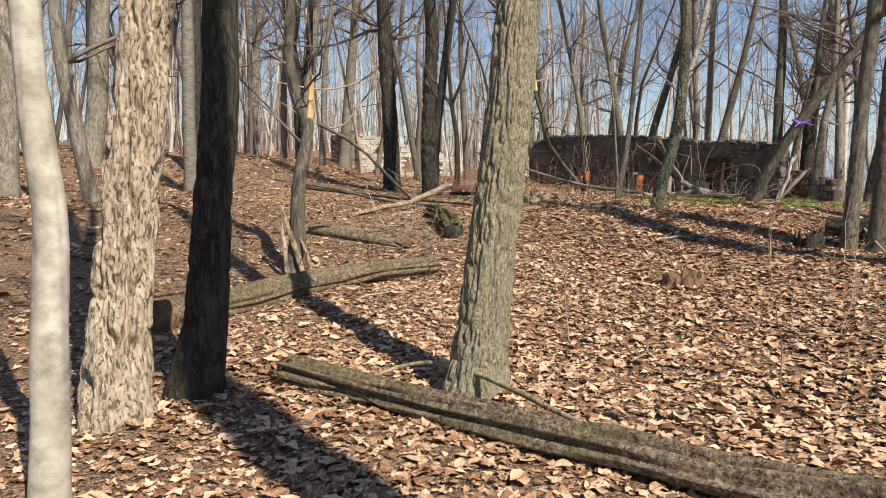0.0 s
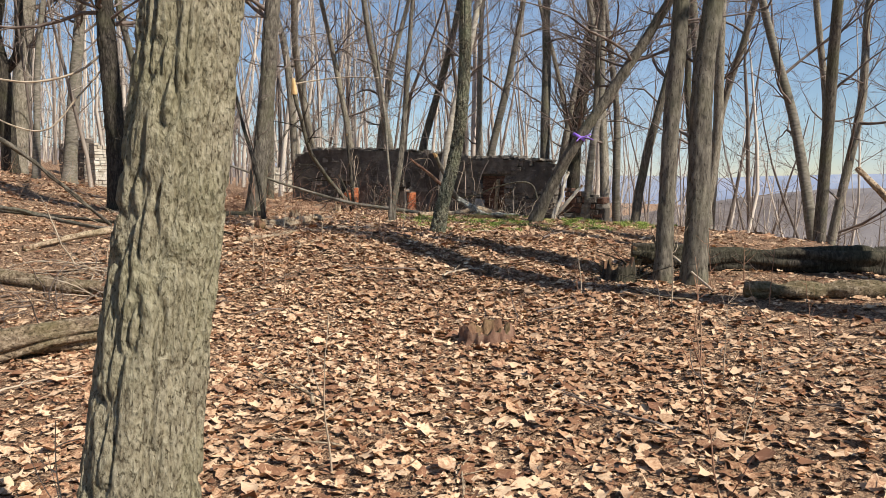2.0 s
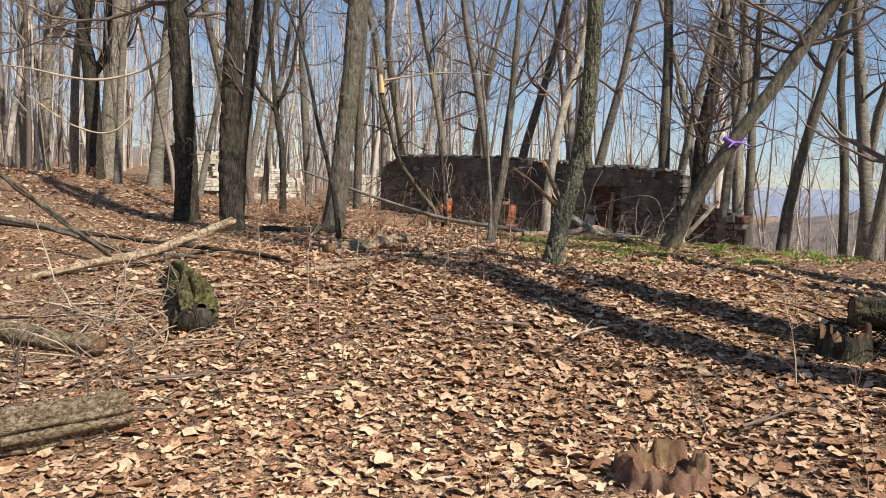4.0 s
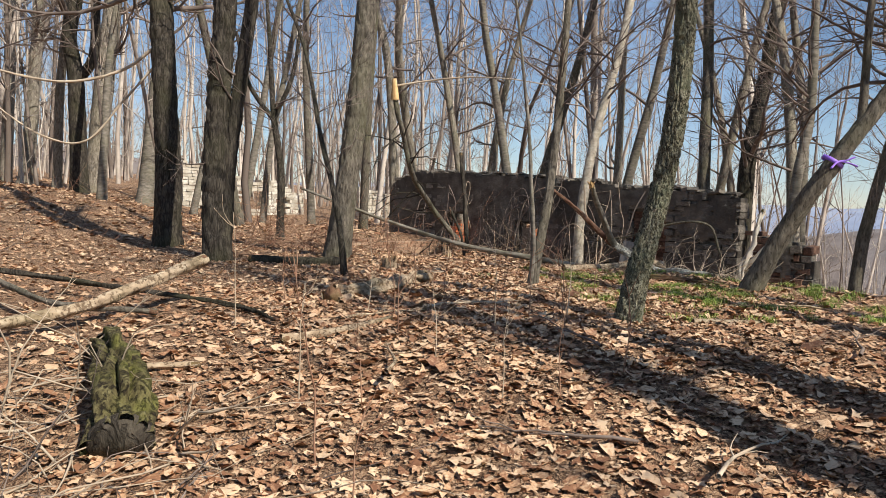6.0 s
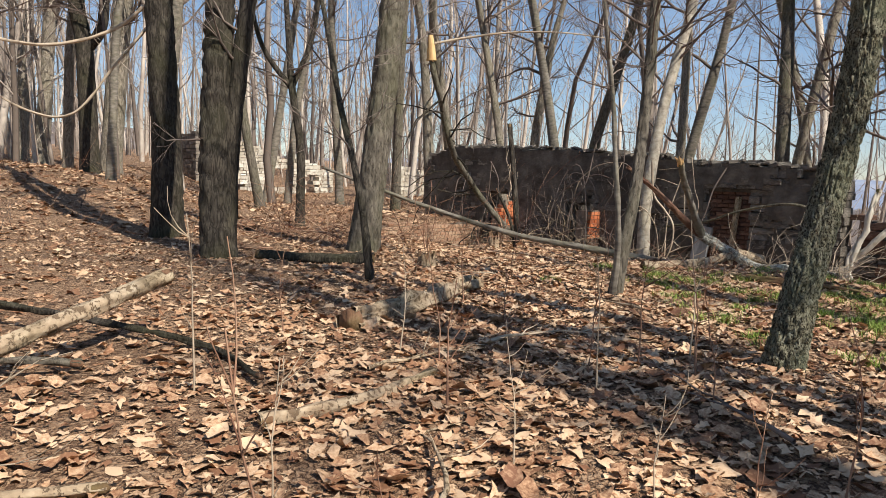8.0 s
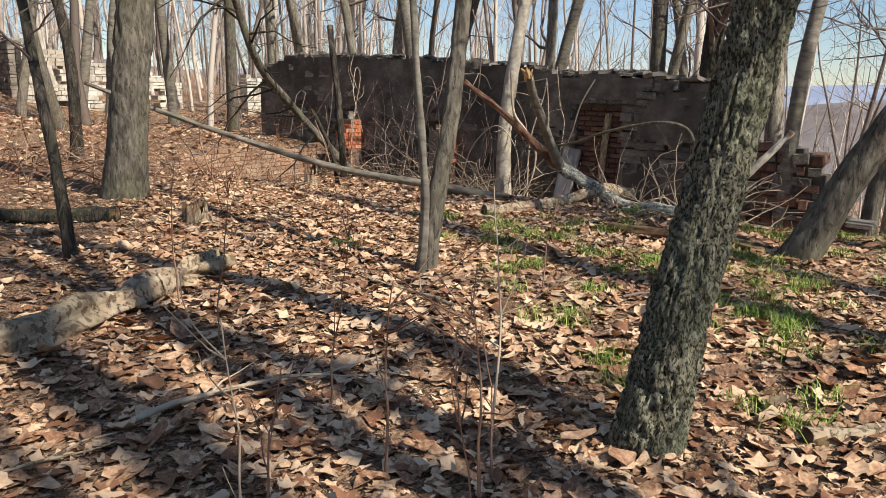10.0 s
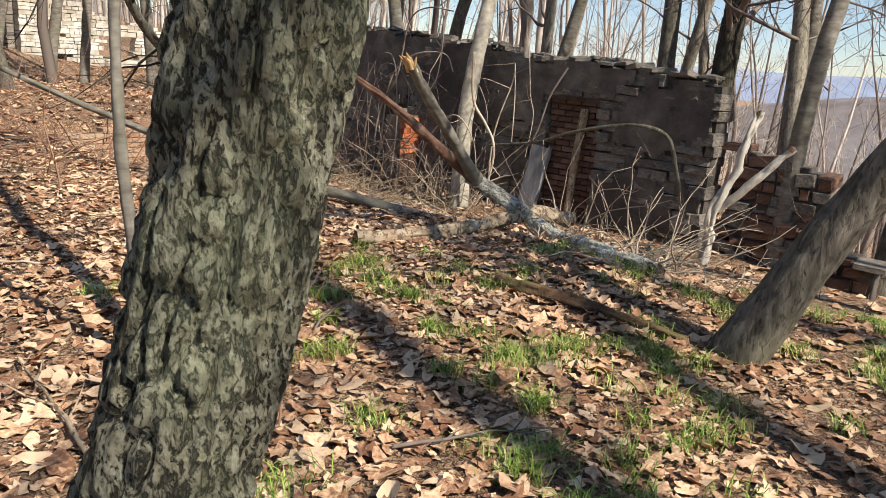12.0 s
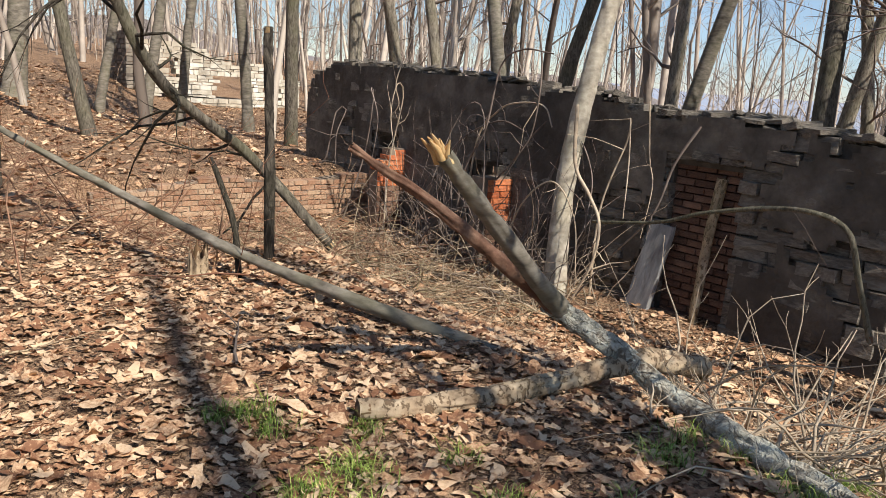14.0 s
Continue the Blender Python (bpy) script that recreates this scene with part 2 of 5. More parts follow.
def mesh_of(name, verts, faces, smooth=True):
    """A mesh from an array of places and an array of faces that all have the same number of corners."""
    verts, faces = np.asarray(verts, np.float32), np.asarray(faces, np.int32)
    k = faces.shape[1]
    me = bpy.data.meshes.new(name)
    me.vertices.add(len(verts))
    me.vertices.foreach_set("co", verts.ravel())
    me.loops.add(faces.size)
    me.loops.foreach_set("vertex_index", faces.ravel())
    me.polygons.add(len(faces))
    me.polygons.foreach_set("loop_start", np.arange(0, faces.size, k, dtype=np.int32))
    me.polygons.foreach_set("use_smooth", np.full(len(faces), smooth))
    me.update(calc_edges=True)
    return me


def lattice_noise(u, v, cells_u, seed):
    """Smooth noise from 0 to 1 on (u, v); u repeats after cells_u."""
    table = np.random.default_rng(seed).random((cells_u, 257))
    iu, iv = np.floor(u).astype(int), np.floor(v).astype(int)
    fu, fv = u - iu, v - iv
    fu, fv = fu * fu * (3 - 2 * fu), fv * fv * (3 - 2 * fv)
    a, b = iu % cells_u, (iu + 1) % cells_u
    c, d = iv % 257, (iv + 1) % 257
    return (table[a, c] * (1 - fu) + table[b, c] * fu) * (1 - fv) + (table[a, d] * (1 - fu) + table[b, d] * fu) * fv


class Tubes:
    """Gathers round limbs of any bend and taper into one mesh."""

    def __init__(self):
        self.v, self.f, self.n = [], [], 0

    def add(self, pts, radii, sides=6, relief=None, cap=False):
        pts, radii = np.asarray(pts, float), np.asarray(radii, float)
        tan = np.gradient(pts, axis=0)
        tan /= np.linalg.norm(tan, axis=1)[:, None] + 1e-9
        ref = np.array([0.0, 0, 1]) if abs(tan[0][2]) < 0.8 else np.array([1.0, 0, 0])
        side = np.cross(tan, ref)
        side /= np.linalg.norm(side, axis=1)[:, None] + 1e-9
        up = np.cross(side, tan)
        ang = np.arange(sides) * 2 * np.pi / sides
        r = radii[:, None] * np.ones(sides)
        if relief is not None:
            r = relief(ang, np.concatenate([[0], np.cumsum(np.linalg.norm(np.diff(pts, axis=0), axis=1))]), r)
        ring = pts[:, None] + r[..., None] * (np.cos(ang)[None, :, None] * side[:, None] + np.sin(ang)[None, :, None] * up[:, None])
        if cap:
            ends = [np.repeat(pts[:1, None] + tan[0] * 0.004, sides, 1), ring, np.repeat(pts[-1:, None] + 0 * tan[-1], sides, 1)]
            ring = np.concatenate(ends)
        m = len(ring)
        i, j = np.meshgrid(np.arange(m - 1), np.arange(sides), indexing="ij")
        k = (j + 1) % sides
        quad = np.stack([i * sides + j, i * sides + k, (i + 1) * sides + k, (i + 1) * sides + j], -1).reshape(-1, 4)
        self.v.append(ring.reshape(-1, 3))
        self.f.append(quad + self.n)
        self.n += m * sides
        return self

    def mesh(self, name, origin=(0, 0, 0)):
        return mesh_of(name, np.concatenate(self.v) - np.asarray(origin, float), np.concatenate(self.f))


def smooth_line(pts, step):
    """A Catmull-Rom line through the points, with about one place a step; also the place along the given points."""
    p = np.asarray(pts, float)
    if len(p) == 2:
        p = np.stack([p[0], (p[0] + p[1]) / 2, p[1]])
    p = np.concatenate([[2 * p[0] - p[1]], p, [2 * p[-1] - p[-2]]])
    out, where = [], []
    for i in range(1, len(p) - 2):
        n = max(2, int(np.linalg.norm(p[i + 1] - p[i]) / step))
        for t in np.arange(n) / n:
            a, b, c, d = p[i - 1:i + 3]
            out.append(0.5 * (2 * b + (c - a) * t + (2 * a - 5 * b + 4 * c - d) * t * t + (3 * b - a - 3 * c + d) * t ** 3))
            where.append(i - 1 + t)
    out.append(p[-2])
    where.append(len(p) - 3)
    return np.array(out), np.array(where)


def bark_relief(seed, cells, depth, tall=5.0, flare=0.35, flare_height=0.35, knots=()):
    """Ridges that run up a trunk, and roots that spread at its foot."""
    def relief(ang, height, r):
        a, h = np.meshgrid(ang, height)
        drift = lattice_noise(a / (2 * np.pi) * 5, h * 1.5, 5, seed) * 0.9
        u = a / (2 * np.pi) * cells + drift
        n1 = lattice_noise(u, h * tall, cells, seed + 1)
        n2 = lattice_noise(2 * u, h * tall * 2.3, 2 * cells, seed + 2)
        n3 = lattice_noise(4 * u, h * tall * 5, 4 * cells, seed + 5)
        ridge = 0.9 - np.clip(1.6 - 5.5 * np.abs(n1 - 0.5) - 1.2 * np.abs(n2 - 0.5), 0, 1.2) + 0.45 * (n2 - 0.5) + 0.25 * (n3 - 0.5)
        lump = lattice_noise(a / (2 * np.pi) * 4, h * 1.5, 4, seed + 3) - 0.5
        roots = lattice_noise(a / (2 * np.pi) * 5, h * 0.3, 5, seed + 4)
        out = r * (1 + 0.07 * lump) + depth * (ridge - 0.5) + r * flare * np.exp(-h / flare_height) * (0.4 + 1.2 * roots)
        for ka, kh, size in knots:
            gap = np.sqrt((np.angle(np.exp(1j * (a - ka))) * r.mean()) ** 2 + (h - kh) ** 2)
            out = out + size * np.exp(-(gap / (1.2 * size)) ** 2)
        return out
    return relief


def part(name, me, material, parent, label=""):
    """One mesh object under a thing; the mesh stands in the thing's own space."""
    me.materials.clear()
    me.materials.append(material)
    ob = new(name, me)
    ob.parent = parent
    if label:
        tagged(ob, label)
    return ob


def thing(name, at, label, category, group="", kind=""):
    ob = new(name)
    ob.location, ob.empty_display_size = at, 0.1
    return tagged(ob, label, category, group, kind)


# ---- the lie of the land ----
def soft_plus(v, w):
    return w * np.logaddexp(0, np.asarray(v, float) / w)


def step_between(a, b, v):
    t = np.clip((np.asarray(v, float) - a) / (b - a), 0, 1)
    return t * t * (3 - 2 * t)


WALL_O, WALL_U, WALL_N = np.array([3.03, 27.3]), np.array([0.582, -0.813]), np.array([-0.813, -0.582])


def wall_place(s, d=0.0, z=0.0):
    """A place s metres along the long ruin wall, d metres in front of its middle."""
    p = WALL_O + WALL_U * s + WALL_N * d
    return (p[0], p[1], z)


def land(x, y):
    """Height of the ground without small bumps."""
    x, y = np.asarray(x, float), np.asarray(y, float)
    low = 0.48 - soft_plus(0.48 - 0.125 * soft_plus(x - 1.4, 0.5), 0.08)
    z = low + (0.66 - low) * step_between(8.6, 12.2, y)
    d = (x - WALL_O[0]) * WALL_N[0] + (y - WALL_O[1]) * WALL_N[1]
    s = (x - WALL_O[0]) * WALL_U[0] + (y - WALL_O[1]) * WALL_U[1]
    hollow = step_between(3.9, 1.9, d) * step_between(1.2, 2.4, s)
    hollow = np.maximum(hollow, 0.95 * step_between(4.9, 4.2, d) * step_between(6.3, 4.6, s) * step_between(1.75, 2.05, s))
    z = z - 0.66 * hollow * step_between(-14, -4, d)
    z = z - 60 * np.tanh(0.30 * soft_plus(x - 9.0 - 0.1 * (y - 12), 0.5) / 60)
    z = z - 40 * np.tanh(0.13 * soft_plus(-d - 4, 1.5) / 40) * step_between(-2, 6, s)
    z = z + 1.0 * np.tanh(0.32 * soft_plus(-x - 3, 0.7)) * step_between(17, 28, y) + np.minimum(0.035 * soft_plus(-x - 10, 2), 9) * step_between(12, 34, y)
    z = z - 0.8 * np.exp(-((x + 4) ** 2 + (y - 40) ** 2) / 45)
    return z + np.minimum(0.012 * soft_plus(y - 20, 2), 4) * step_between(4, -4, x)


def bumps(x, y):
    return 0.025 * np.sin(1.9 * x + 0.8 * y) * np.sin(1.3 * y - 0.7 * x) + 0.015 * np.sin(4.3 * x + 1.7) * np.sin(3.7 * y + 0.4)


def on_land(x, y, lift=0.0):
    return (x, y, float(land(x, y) + bumps(x, y)) + lift)


def spread(lo, hi, step, far):
    """Lines close together from lo to hi and ever further apart beyond."""
    out, gap = [], step
    while (out[-1] if out else 0) < far:
        out.append((out[-1] if out else 0) + gap)
        gap *= 1.18
    return np.concatenate([lo - np.array(out[::-1]), np.arange(lo, hi, step), hi + np.array(out)])


gx, gy = spread(-7, 12, 0.14, 3200), spread(-4, 26, 0.14, 3200)
X, Y = np.meshgrid(gx, gy, indexing="ij")
Z = land(X, Y) + bumps(X, Y) * (np.hypot(X, Y - 10) < 40)
nx, ny = len(gx), len(gy)
I, J = np.meshgrid(np.arange(nx - 1), np.arange(ny - 1), indexing="ij")
quads = np.stack([I * ny + J, (I + 1) * ny + J, (I + 1) * ny + J + 1, I * ny + J + 1], -1).reshape(-1, 4)
ground = new("ground", mesh_of("ground", np.stack([X, Y, Z], -1).reshape(-1, 3), quads))
ground.data.materials.append(LITTER)
tagged(ground, "woodland floor of brown leaf mould sloping into a valley", "ground", kind="structure")


# ---- trees ----
def limb(r, start, way, length, r0, bend=0.25, rise=0.25, n=6):
    """A bent, tapering branch: its places and radii."""
    way = np.asarray(way, float)
    pts, p = [np.asarray(start, float)], np.asarray(start, float)
    for _ in range(n - 1):
        way = way + r.normal(0, bend, 3) + (0, 0, rise)
        way /= np.linalg.norm(way)
        p = p + way * length / (n - 1)
        pts.append(p)
    return np.array(pts), r0 * np.linspace(1, 0.18, n)


def branch_out(tubes, r, line, radii, low, count, reach, levels=3, sides=5, thin=0.5, least=0.003):
    """Branches along a line from a given height up, with finer and finer twigs on them."""
    ok = np.where(line[:, 2] - line[0, 2] >= low)[0]
    if len(ok) < 2:
        return
    for _ in range(count):
        i = int(ok[int(r.random() ** 0.85 * (len(ok) - 1))])
        a = r.uniform(0, 2 * np.pi)
        size = reach * r.uniform(0.5, 1.25) * (0.45 + 0.55 * (1 - (i - ok[0]) / max(1, len(ok))))
        pts, rad = limb(r, line[i], (np.cos(a), np.sin(a), r.uniform(0.1, 0.9)), size, max(least * 2.5, radii[i] * thin * r.uniform(0.22, 0.75)), 0.17, 0.07, 8)
        tubes.add(pts, np.maximum(rad, least), sides)
        if levels > 1:
            twigs(tubes, r, pts, rad, size, levels - 1, 4, least)


def twigs(tubes, r, pts, rad, size, levels, sides, least):
    for _ in range(r.integers(5, 8) if levels > 1 else r.integers(3, 5)):
        i = r.integers(1, len(pts))
        way = pts[i] - pts[i - 1]
        way = way / np.linalg.norm(way) + r.normal(0, 0.5, 3)
        way /= np.linalg.norm(way)
        p2, r2 = limb(r, pts[i], way, size * r.uniform(0.22, 0.5), max(least, rad[i] * 0.6), 0.2, 0.06, 4 if levels > 1 else 3)
        tubes.add(p2, np.maximum(r2, least * 0.7), sides if levels > 1 else 3)
        if levels > 1:
            twigs(tubes, r, p2, r2, size * 0.55, levels - 1, 3, least)


def tree(name, pts, r0, r1, material, label, seed, height=14.0, low=3.2, count=22, reach=3.2, sides=40, cells=13, depth=0.012,
         flare=0.35, fine=0.03, levels=3, tall=5.0, knots=(), forks=(), group="trees of the wood", crown_material=None):
    """A bare tree whose trunk follows the given places and goes on above them, with forks and a crown of branches."""
    r = np.random.default_rng(seed)
    pts = [np.asarray(p, float) for p in pts]
    pts[0][2] = float(land(pts[0][0], pts[0][1]) + bumps(pts[0][0], pts[0][1]))
    given = pts[-1][2] - pts[0][2]
    way = pts[-1] - pts[-2]
    way = way / np.linalg.norm(way)
    known = len(pts)
    while height and pts[-1][2] - pts[0][2] < height:
        way = way + r.normal(0, 0.05, 3) + (0, 0, 0.06)
        way /= np.linalg.norm(way)
        pts.append(pts[-1] + way * 1.5)
    base = pts[0].copy()
    line, where = smooth_line(pts, fine)
    tall_part = line[:, 2] - base[2]
    keep = [0]
    for i in range(1, len(line)):
        gap = fine if tall_part[i] < given + 0.3 else 0.4
        if np.linalg.norm(line[i] - line[keep[-1]]) >= gap * 0.9:
            keep.append(i)
    line, where = line[keep], where[keep]
    frac = np.clip(where / max(1, known - 1), 0, 1)
    over = np.clip((where - (known - 1)) / max(1, len(pts) - known), 0, 1)
    rad = (r0 + (r1 - r0) * frac) * (1 - 0.86 * over)
    root = thing(name, base, label, "tree", group)
    start = line[0] - (0, 0, 0.12)
    line2, rad2 = np.concatenate([[start], line]), np.concatenate([[rad[0]], rad])
    trunk = Tubes().add(line2 - base, rad2, sides, bark_relief(seed, cells, depth, tall, flare, 0.3, knots))
    part("trunk", trunk.mesh("trunk"), material, root)
    crown = Tubes()
    for fork, f0, f1 in forks:
        fl, _ = smooth_line(np.asarray(fork, float) - base, 0.1)
        fr = np.linspace(f0, f1, len(fl))
        part("stem", Tubes().add(fl, fr, 16, bark_relief(seed + 9, 7, depth * 0.6, tall, 0)).mesh("stem"), material if f0 > 0.035 else TWIG_PALE, root)
        branch_out(crown, r, fl, fr, 0.5, 6, reach * 0.5, levels)
    if height:
        branch_out(crown, r, line - base, rad, low, count, reach, levels)
    if crown.n:
        part("crown", crown.mesh("crown"), crown_material or TWIG, root, "bare grey-brown branches and twigs")
    return root


def plan_tree(seed, height, r0, count, reach, levels, low, sides=10):
    """A free-standing bare tree at the origin, as trunk and crown."""
    r = np.random.default_rng(seed)
    pts, way = [np.zeros(3)], np.array([r.normal(0, 0.06), r.normal(0, 0.06), 1.0])
    while pts[-1][2] < height:
        way = way + r.normal(0, 0.07, 3)
        way[2] = max(way[2], 0.9)
        way /= np.linalg.norm(way)
        pts.append(pts[-1] + way * height / 9)
    line, where = smooth_line(pts, height / 26)
    rad = r0 * (1 - 0.9 * (where / where.max()) ** 1.2)
    trunk, crown = Tubes(), Tubes()
    trunk.add(line - (0, 0, 0.3), rad, sides, bark_relief(seed, 9, r0 * 0.12, 2.0, 0.3, 0.4) if sides > 5 else None)
    branch_out(crown, r, line, rad, low, count, reach, levels, 4, 0.55, 0.0045)
    return trunk, crown


tree("oak", [(-1.82, 4.02, 0), (-1.79, 4.09, .62), (-1.72, 4.19, 1.43), (-1.63, 4.31, 2.4)], .155, .135, BARK_ROUGH,
     "large tree with deeply furrowed tan shaggy bark", 11, cells=24, depth=0.042, sides=144, fine=0.016, tall=4.0, flare=0.6, knots=((-1.1, 0.85, 0.03),))
tree("beech", [(-1.58, 2.89, 0), (-1.58, 2.97, .73), (-1.58, 3.03, 1.2), (-1.64, 3.08, 1.63), (-1.69, 3.14, 2.16)], .078, .062, BARK_PALE,
     "slender pale tree with smooth grey bark", 12, cells=6, depth=0.004, sides=48, flare=0.15, tall=2.5)
tree("maple", [(-1.54, 4.52, 0), (-1.47, 4.58, .49), (-1.42, 4.67, 1.24), (-1.37, 4.75, 1.96), (-1.38, 4.82, 2.5)], .125, .112, BARK_DARK,
     "dark-barked tree standing in shade with a mossy foot", 13, cells=12, depth=0.012, sides=64, flare=0.75)
tree("oak", [(.27, 4.54, 0), (.305, 4.57, .34), (.365, 4.62, .88), (.435, 4.68, 1.42), (.495, 4.74, 1.96), (.545, 4.8, 2.5)], .148, .138, BARK_OAK,
     "stout oak with finely furrowed grey-tan bark", 14, cells=42, depth=0.017, sides=168, fine=0.016, tall=8, flare=0.75)
tree("oak", [(3.57, 12.72, .66), (3.66, 12.73, 1.1), (3.81, 12.783, 1.6), (3.902, 12.77, 2.1), (3.95, 12.76, 2.6), (3.98, 12.76, 3.3)], .095, .086, BARK_GREEN,
     "leaning tree with ridged grey-green bark and burls", 15, cells=30, depth=0.013, sides=150, fine=0.012, tall=19, flare=0.3,
     knots=((2.6, 1.0, 0.014),))
tree("maple", [(4.93, 9.02, .41), (4.99, 9.08, 1.15), (5.06, 9.15, 2.12), (5.16, 9.22, 3.09)], .085, .083, BARK_GREY,
     "slender tree of a pair with mossy grey bark", 16, cells=9, depth=0.006, sides=40)
tree("maple", [(5.23, 8.89, .43), (5.29, 8.97, 1.4), (5.34, 9.05, 2.37), (5.44, 9.09, 3.09)], .116, .105, BARK_GREY,
     "thicker tree of a pair with mossy grey bark", 17, cells=10, depth=0.007, sides=48)
tree("maple", [(6.08, 14.98, .66), (6.36, 14.78, 1.38), (6.67, 14.5, 2.1), (7.15, 14.3, 2.9), (7.75, 14.1, 3.9)], .108, .085, BARK_GREY,
     "tree leaning steeply over the slope beside the ruin", 18, cells=10, depth=0.008, sides=48, height=11, low=2.4,
     forks=(([(6.95, 14.38, 2.55), (6.98, 14.4, 3.2), (7.0, 14.4, 4.0), (7.2, 14.4, 5.5)], .05, .03),))
tree("beech", [(9.2, 18.9, .3), (9.22, 18.9, 1.2), (9.3, 18.9, 2.2), (9.5, 18.95, 3.2), (9.55, 19, 4.2)], .10, .08, BARK_SMOOTH,
     "thin pale tree beside the leaning trunk", 19, cells=6, depth=0.004, sides=24, height=9)
tree("beech", [(6.22, 21.45, 0), (6.24, 21.5, 1.2), (6.42, 21.6, 2.4), (6.65, 21.7, 3.4), (7.0, 21.8, 4.6)], .11, .085, BARK_PALE,
     "sunlit pale tree growing close in front of the ruin wall", 20, cells=8, depth=0.006, sides=32)
tree("maple", [(3.4, 15.03, .66), (3.46, 15.03, 1.1), (3.54, 15.07, 1.5), (3.61, 15.16, 1.9), (3.68, 15.24, 2.4), (3.76, 15.35, 3.2)], .057, .046, BARK_GREY,
     "young tree with smooth grey bark", 21, cells=8, depth=0.006, sides=40, height=8, low=2.0, reach=2, flare=0.2, knots=((3.6, 0.35, 0.02),))
tree("sapling", [(3.36, 14.98, .66), (3.36, 14.9, 1.1), (3.33, 14.88, 1.5), (3.31, 14.94, 1.9), (3.29, 15.02, 2.4)], .026, .02, BARK_SMOOTH,
     "thin pale sapling sharing a foot with a young tree", 22, cells=6, depth=0.004, sides=20, height=5.5, low=1.6, reach=1.2, count=10)
tree("sapling", [(1.28, 15.75, .66), (1.22, 15.85, 1.2), (1.12, 16.05, 1.75), (.96, 16.5, 2.4)], .038, .03, BARK_DARK,
     "thin dark sapling bending to one side", 23, cells=6, depth=0.004, sides=20, height=6, low=1.1, reach=1.6, count=10)
tree("sapling", [(.17, 22.0, .68), (.16, 22.1, 2.07), (0.0, 22.2, 3.17)], .08, .06, BARK_DARK,
     "small forked tree with dark bark", 24, cells=6, depth=0.005, sides=20, height=6.5, low=2.2, reach=2, count=9,
     forks=(([(0.0, 22.2, 3.1), (-.5, 22.2, 3.8), (-.75, 22.2, 4.8)], .05, .03), ([(0.0, 22.2, 3.1), (.35, 22.2, 4), (.5, 22.2, 5)], .05, .03)))
tree("maple", [(-1.6, 20.05, .68), (-1.62, 20.15, 1.96), (-1.7, 20.27, 3.36), (-1.79, 20.38, 4.76)], .215, .19, BARK_DARK,
     "straight tree with dark mossy bark", 25, cells=12, depth=0.014, sides=48, low=4, height=17,
     forks=(([(-1.60, 20.32, 4.39), (-1.92, 20.34, 4.03), (-2.51, 20.40, 3.61), (-3.49, 20.52, 3.42), (-4.70, 20.71, 3.62), (-5.44, 20.82, 3.68)], .03, .012),
            ([(-1.73, 20.31, 3.92), (-2.37, 20.34, 3.15), (-3.00, 20.38, 2.43), (-3.75, 20.49, 2.50), (-4.69, 20.67, 3.09)], .022, .01)))
tree("oak", [(-.47, 17.81, .67), (-.53, 17.9, 1.69), (-.5, 18.0, 3.1), (-.44, 18.08, 4.27)], .18, .16, BARK_DARK,
     "twin-stemmed tree with rough black bark", 26, cells=12, depth=0.02, sides=48, low=4, height=17,
     forks=(([(-.42, 18.0, .5), (-.36, 18.0, 1.9), (-.22, 18.0, 3.1), (-.05, 18.0, 4.4), (.2, 18, 6.5), (.4, 18, 9)], .12, .06),))
tree("oak", [(1.24, 18.45, .67), (1.33, 18.45, 1.5), (1.45, 18.48, 2.5), (1.53, 18.5, 3.3), (1.62, 18.55, 4.6)], .185, .155, BARK_GREY,
     "large grey tree with finely cracked bark", 27, cells=16, depth=0.014, sides=64, low=4, height=18)
tree("maple", [(-10.1, 37.1, .87), (-9.95, 37.33, 4.3), (-9.75, 37.6, 8.5)], .27, .2, BARK_TAN, "tall grey forest tree", 28, low=5, height=20)
tree("maple", [(-11.4, 23.2, .7), (-11.2, 23.5, 3.0), (-11.1, 23.9, 6.5)], .33, .3, BARK_TAN, "thick grey forest tree", 29, low=5, height=20)
tree("maple", [(-8.14, 23.1, .7), (-8.05, 23.5, 3.9), (-8.05, 23.8, 6.5)], .22, .2, BARK_DARK, "tall dark-barked forest tree among brush", 30, low=5, height=18)
tree("maple", [(-10.1, 16.7, .66), (-10.1, 17, 3.2), (-10.2, 17.2, 5.1)], .24, .22, BARK_TAN, "tall grey-barked forest tree among brush", 31, low=5, height=18)
tree("oak", [(2.72, -1.0, 0), (2.72, -1.0, 3), (2.72, -1.0, 6), (2.72, -1.0, 9)], .24, .2, BARK_OAK, "tall oak behind the start of the path", 32, low=9, height=17, count=14)
tree("maple", [(11.2, 23.7, 0), (11.2, 23.7, 1.5), (11.3, 23.75, 3), (11.6, 23.8, 4.6), (11.8, 23.8, 6)], .21, .17, BARK_DARK, "dark forked tree behind the end of the ruin", 34, low=3, height=15)
# unseen trees added for the trunk shadows they throw across the leaves
for x, y, lean, w, k in ((6.9, 7.4, .33, .15, 36), (7.1, 6.1, .45, .15, 37), (6.3, 4.96, .167, .2, 40)):
    tree("maple", [(x, y, 0), (x + 3 * lean, y, 3), (x + 6.5 * lean, y, 6.5), (x + 11 * lean, y + .1, 11)], w, w * .75, BARK_GREY, "unseen grey forest tree leaning away from the path", k, low=7, height=16, sides=24, fine=0.2, cells=8)
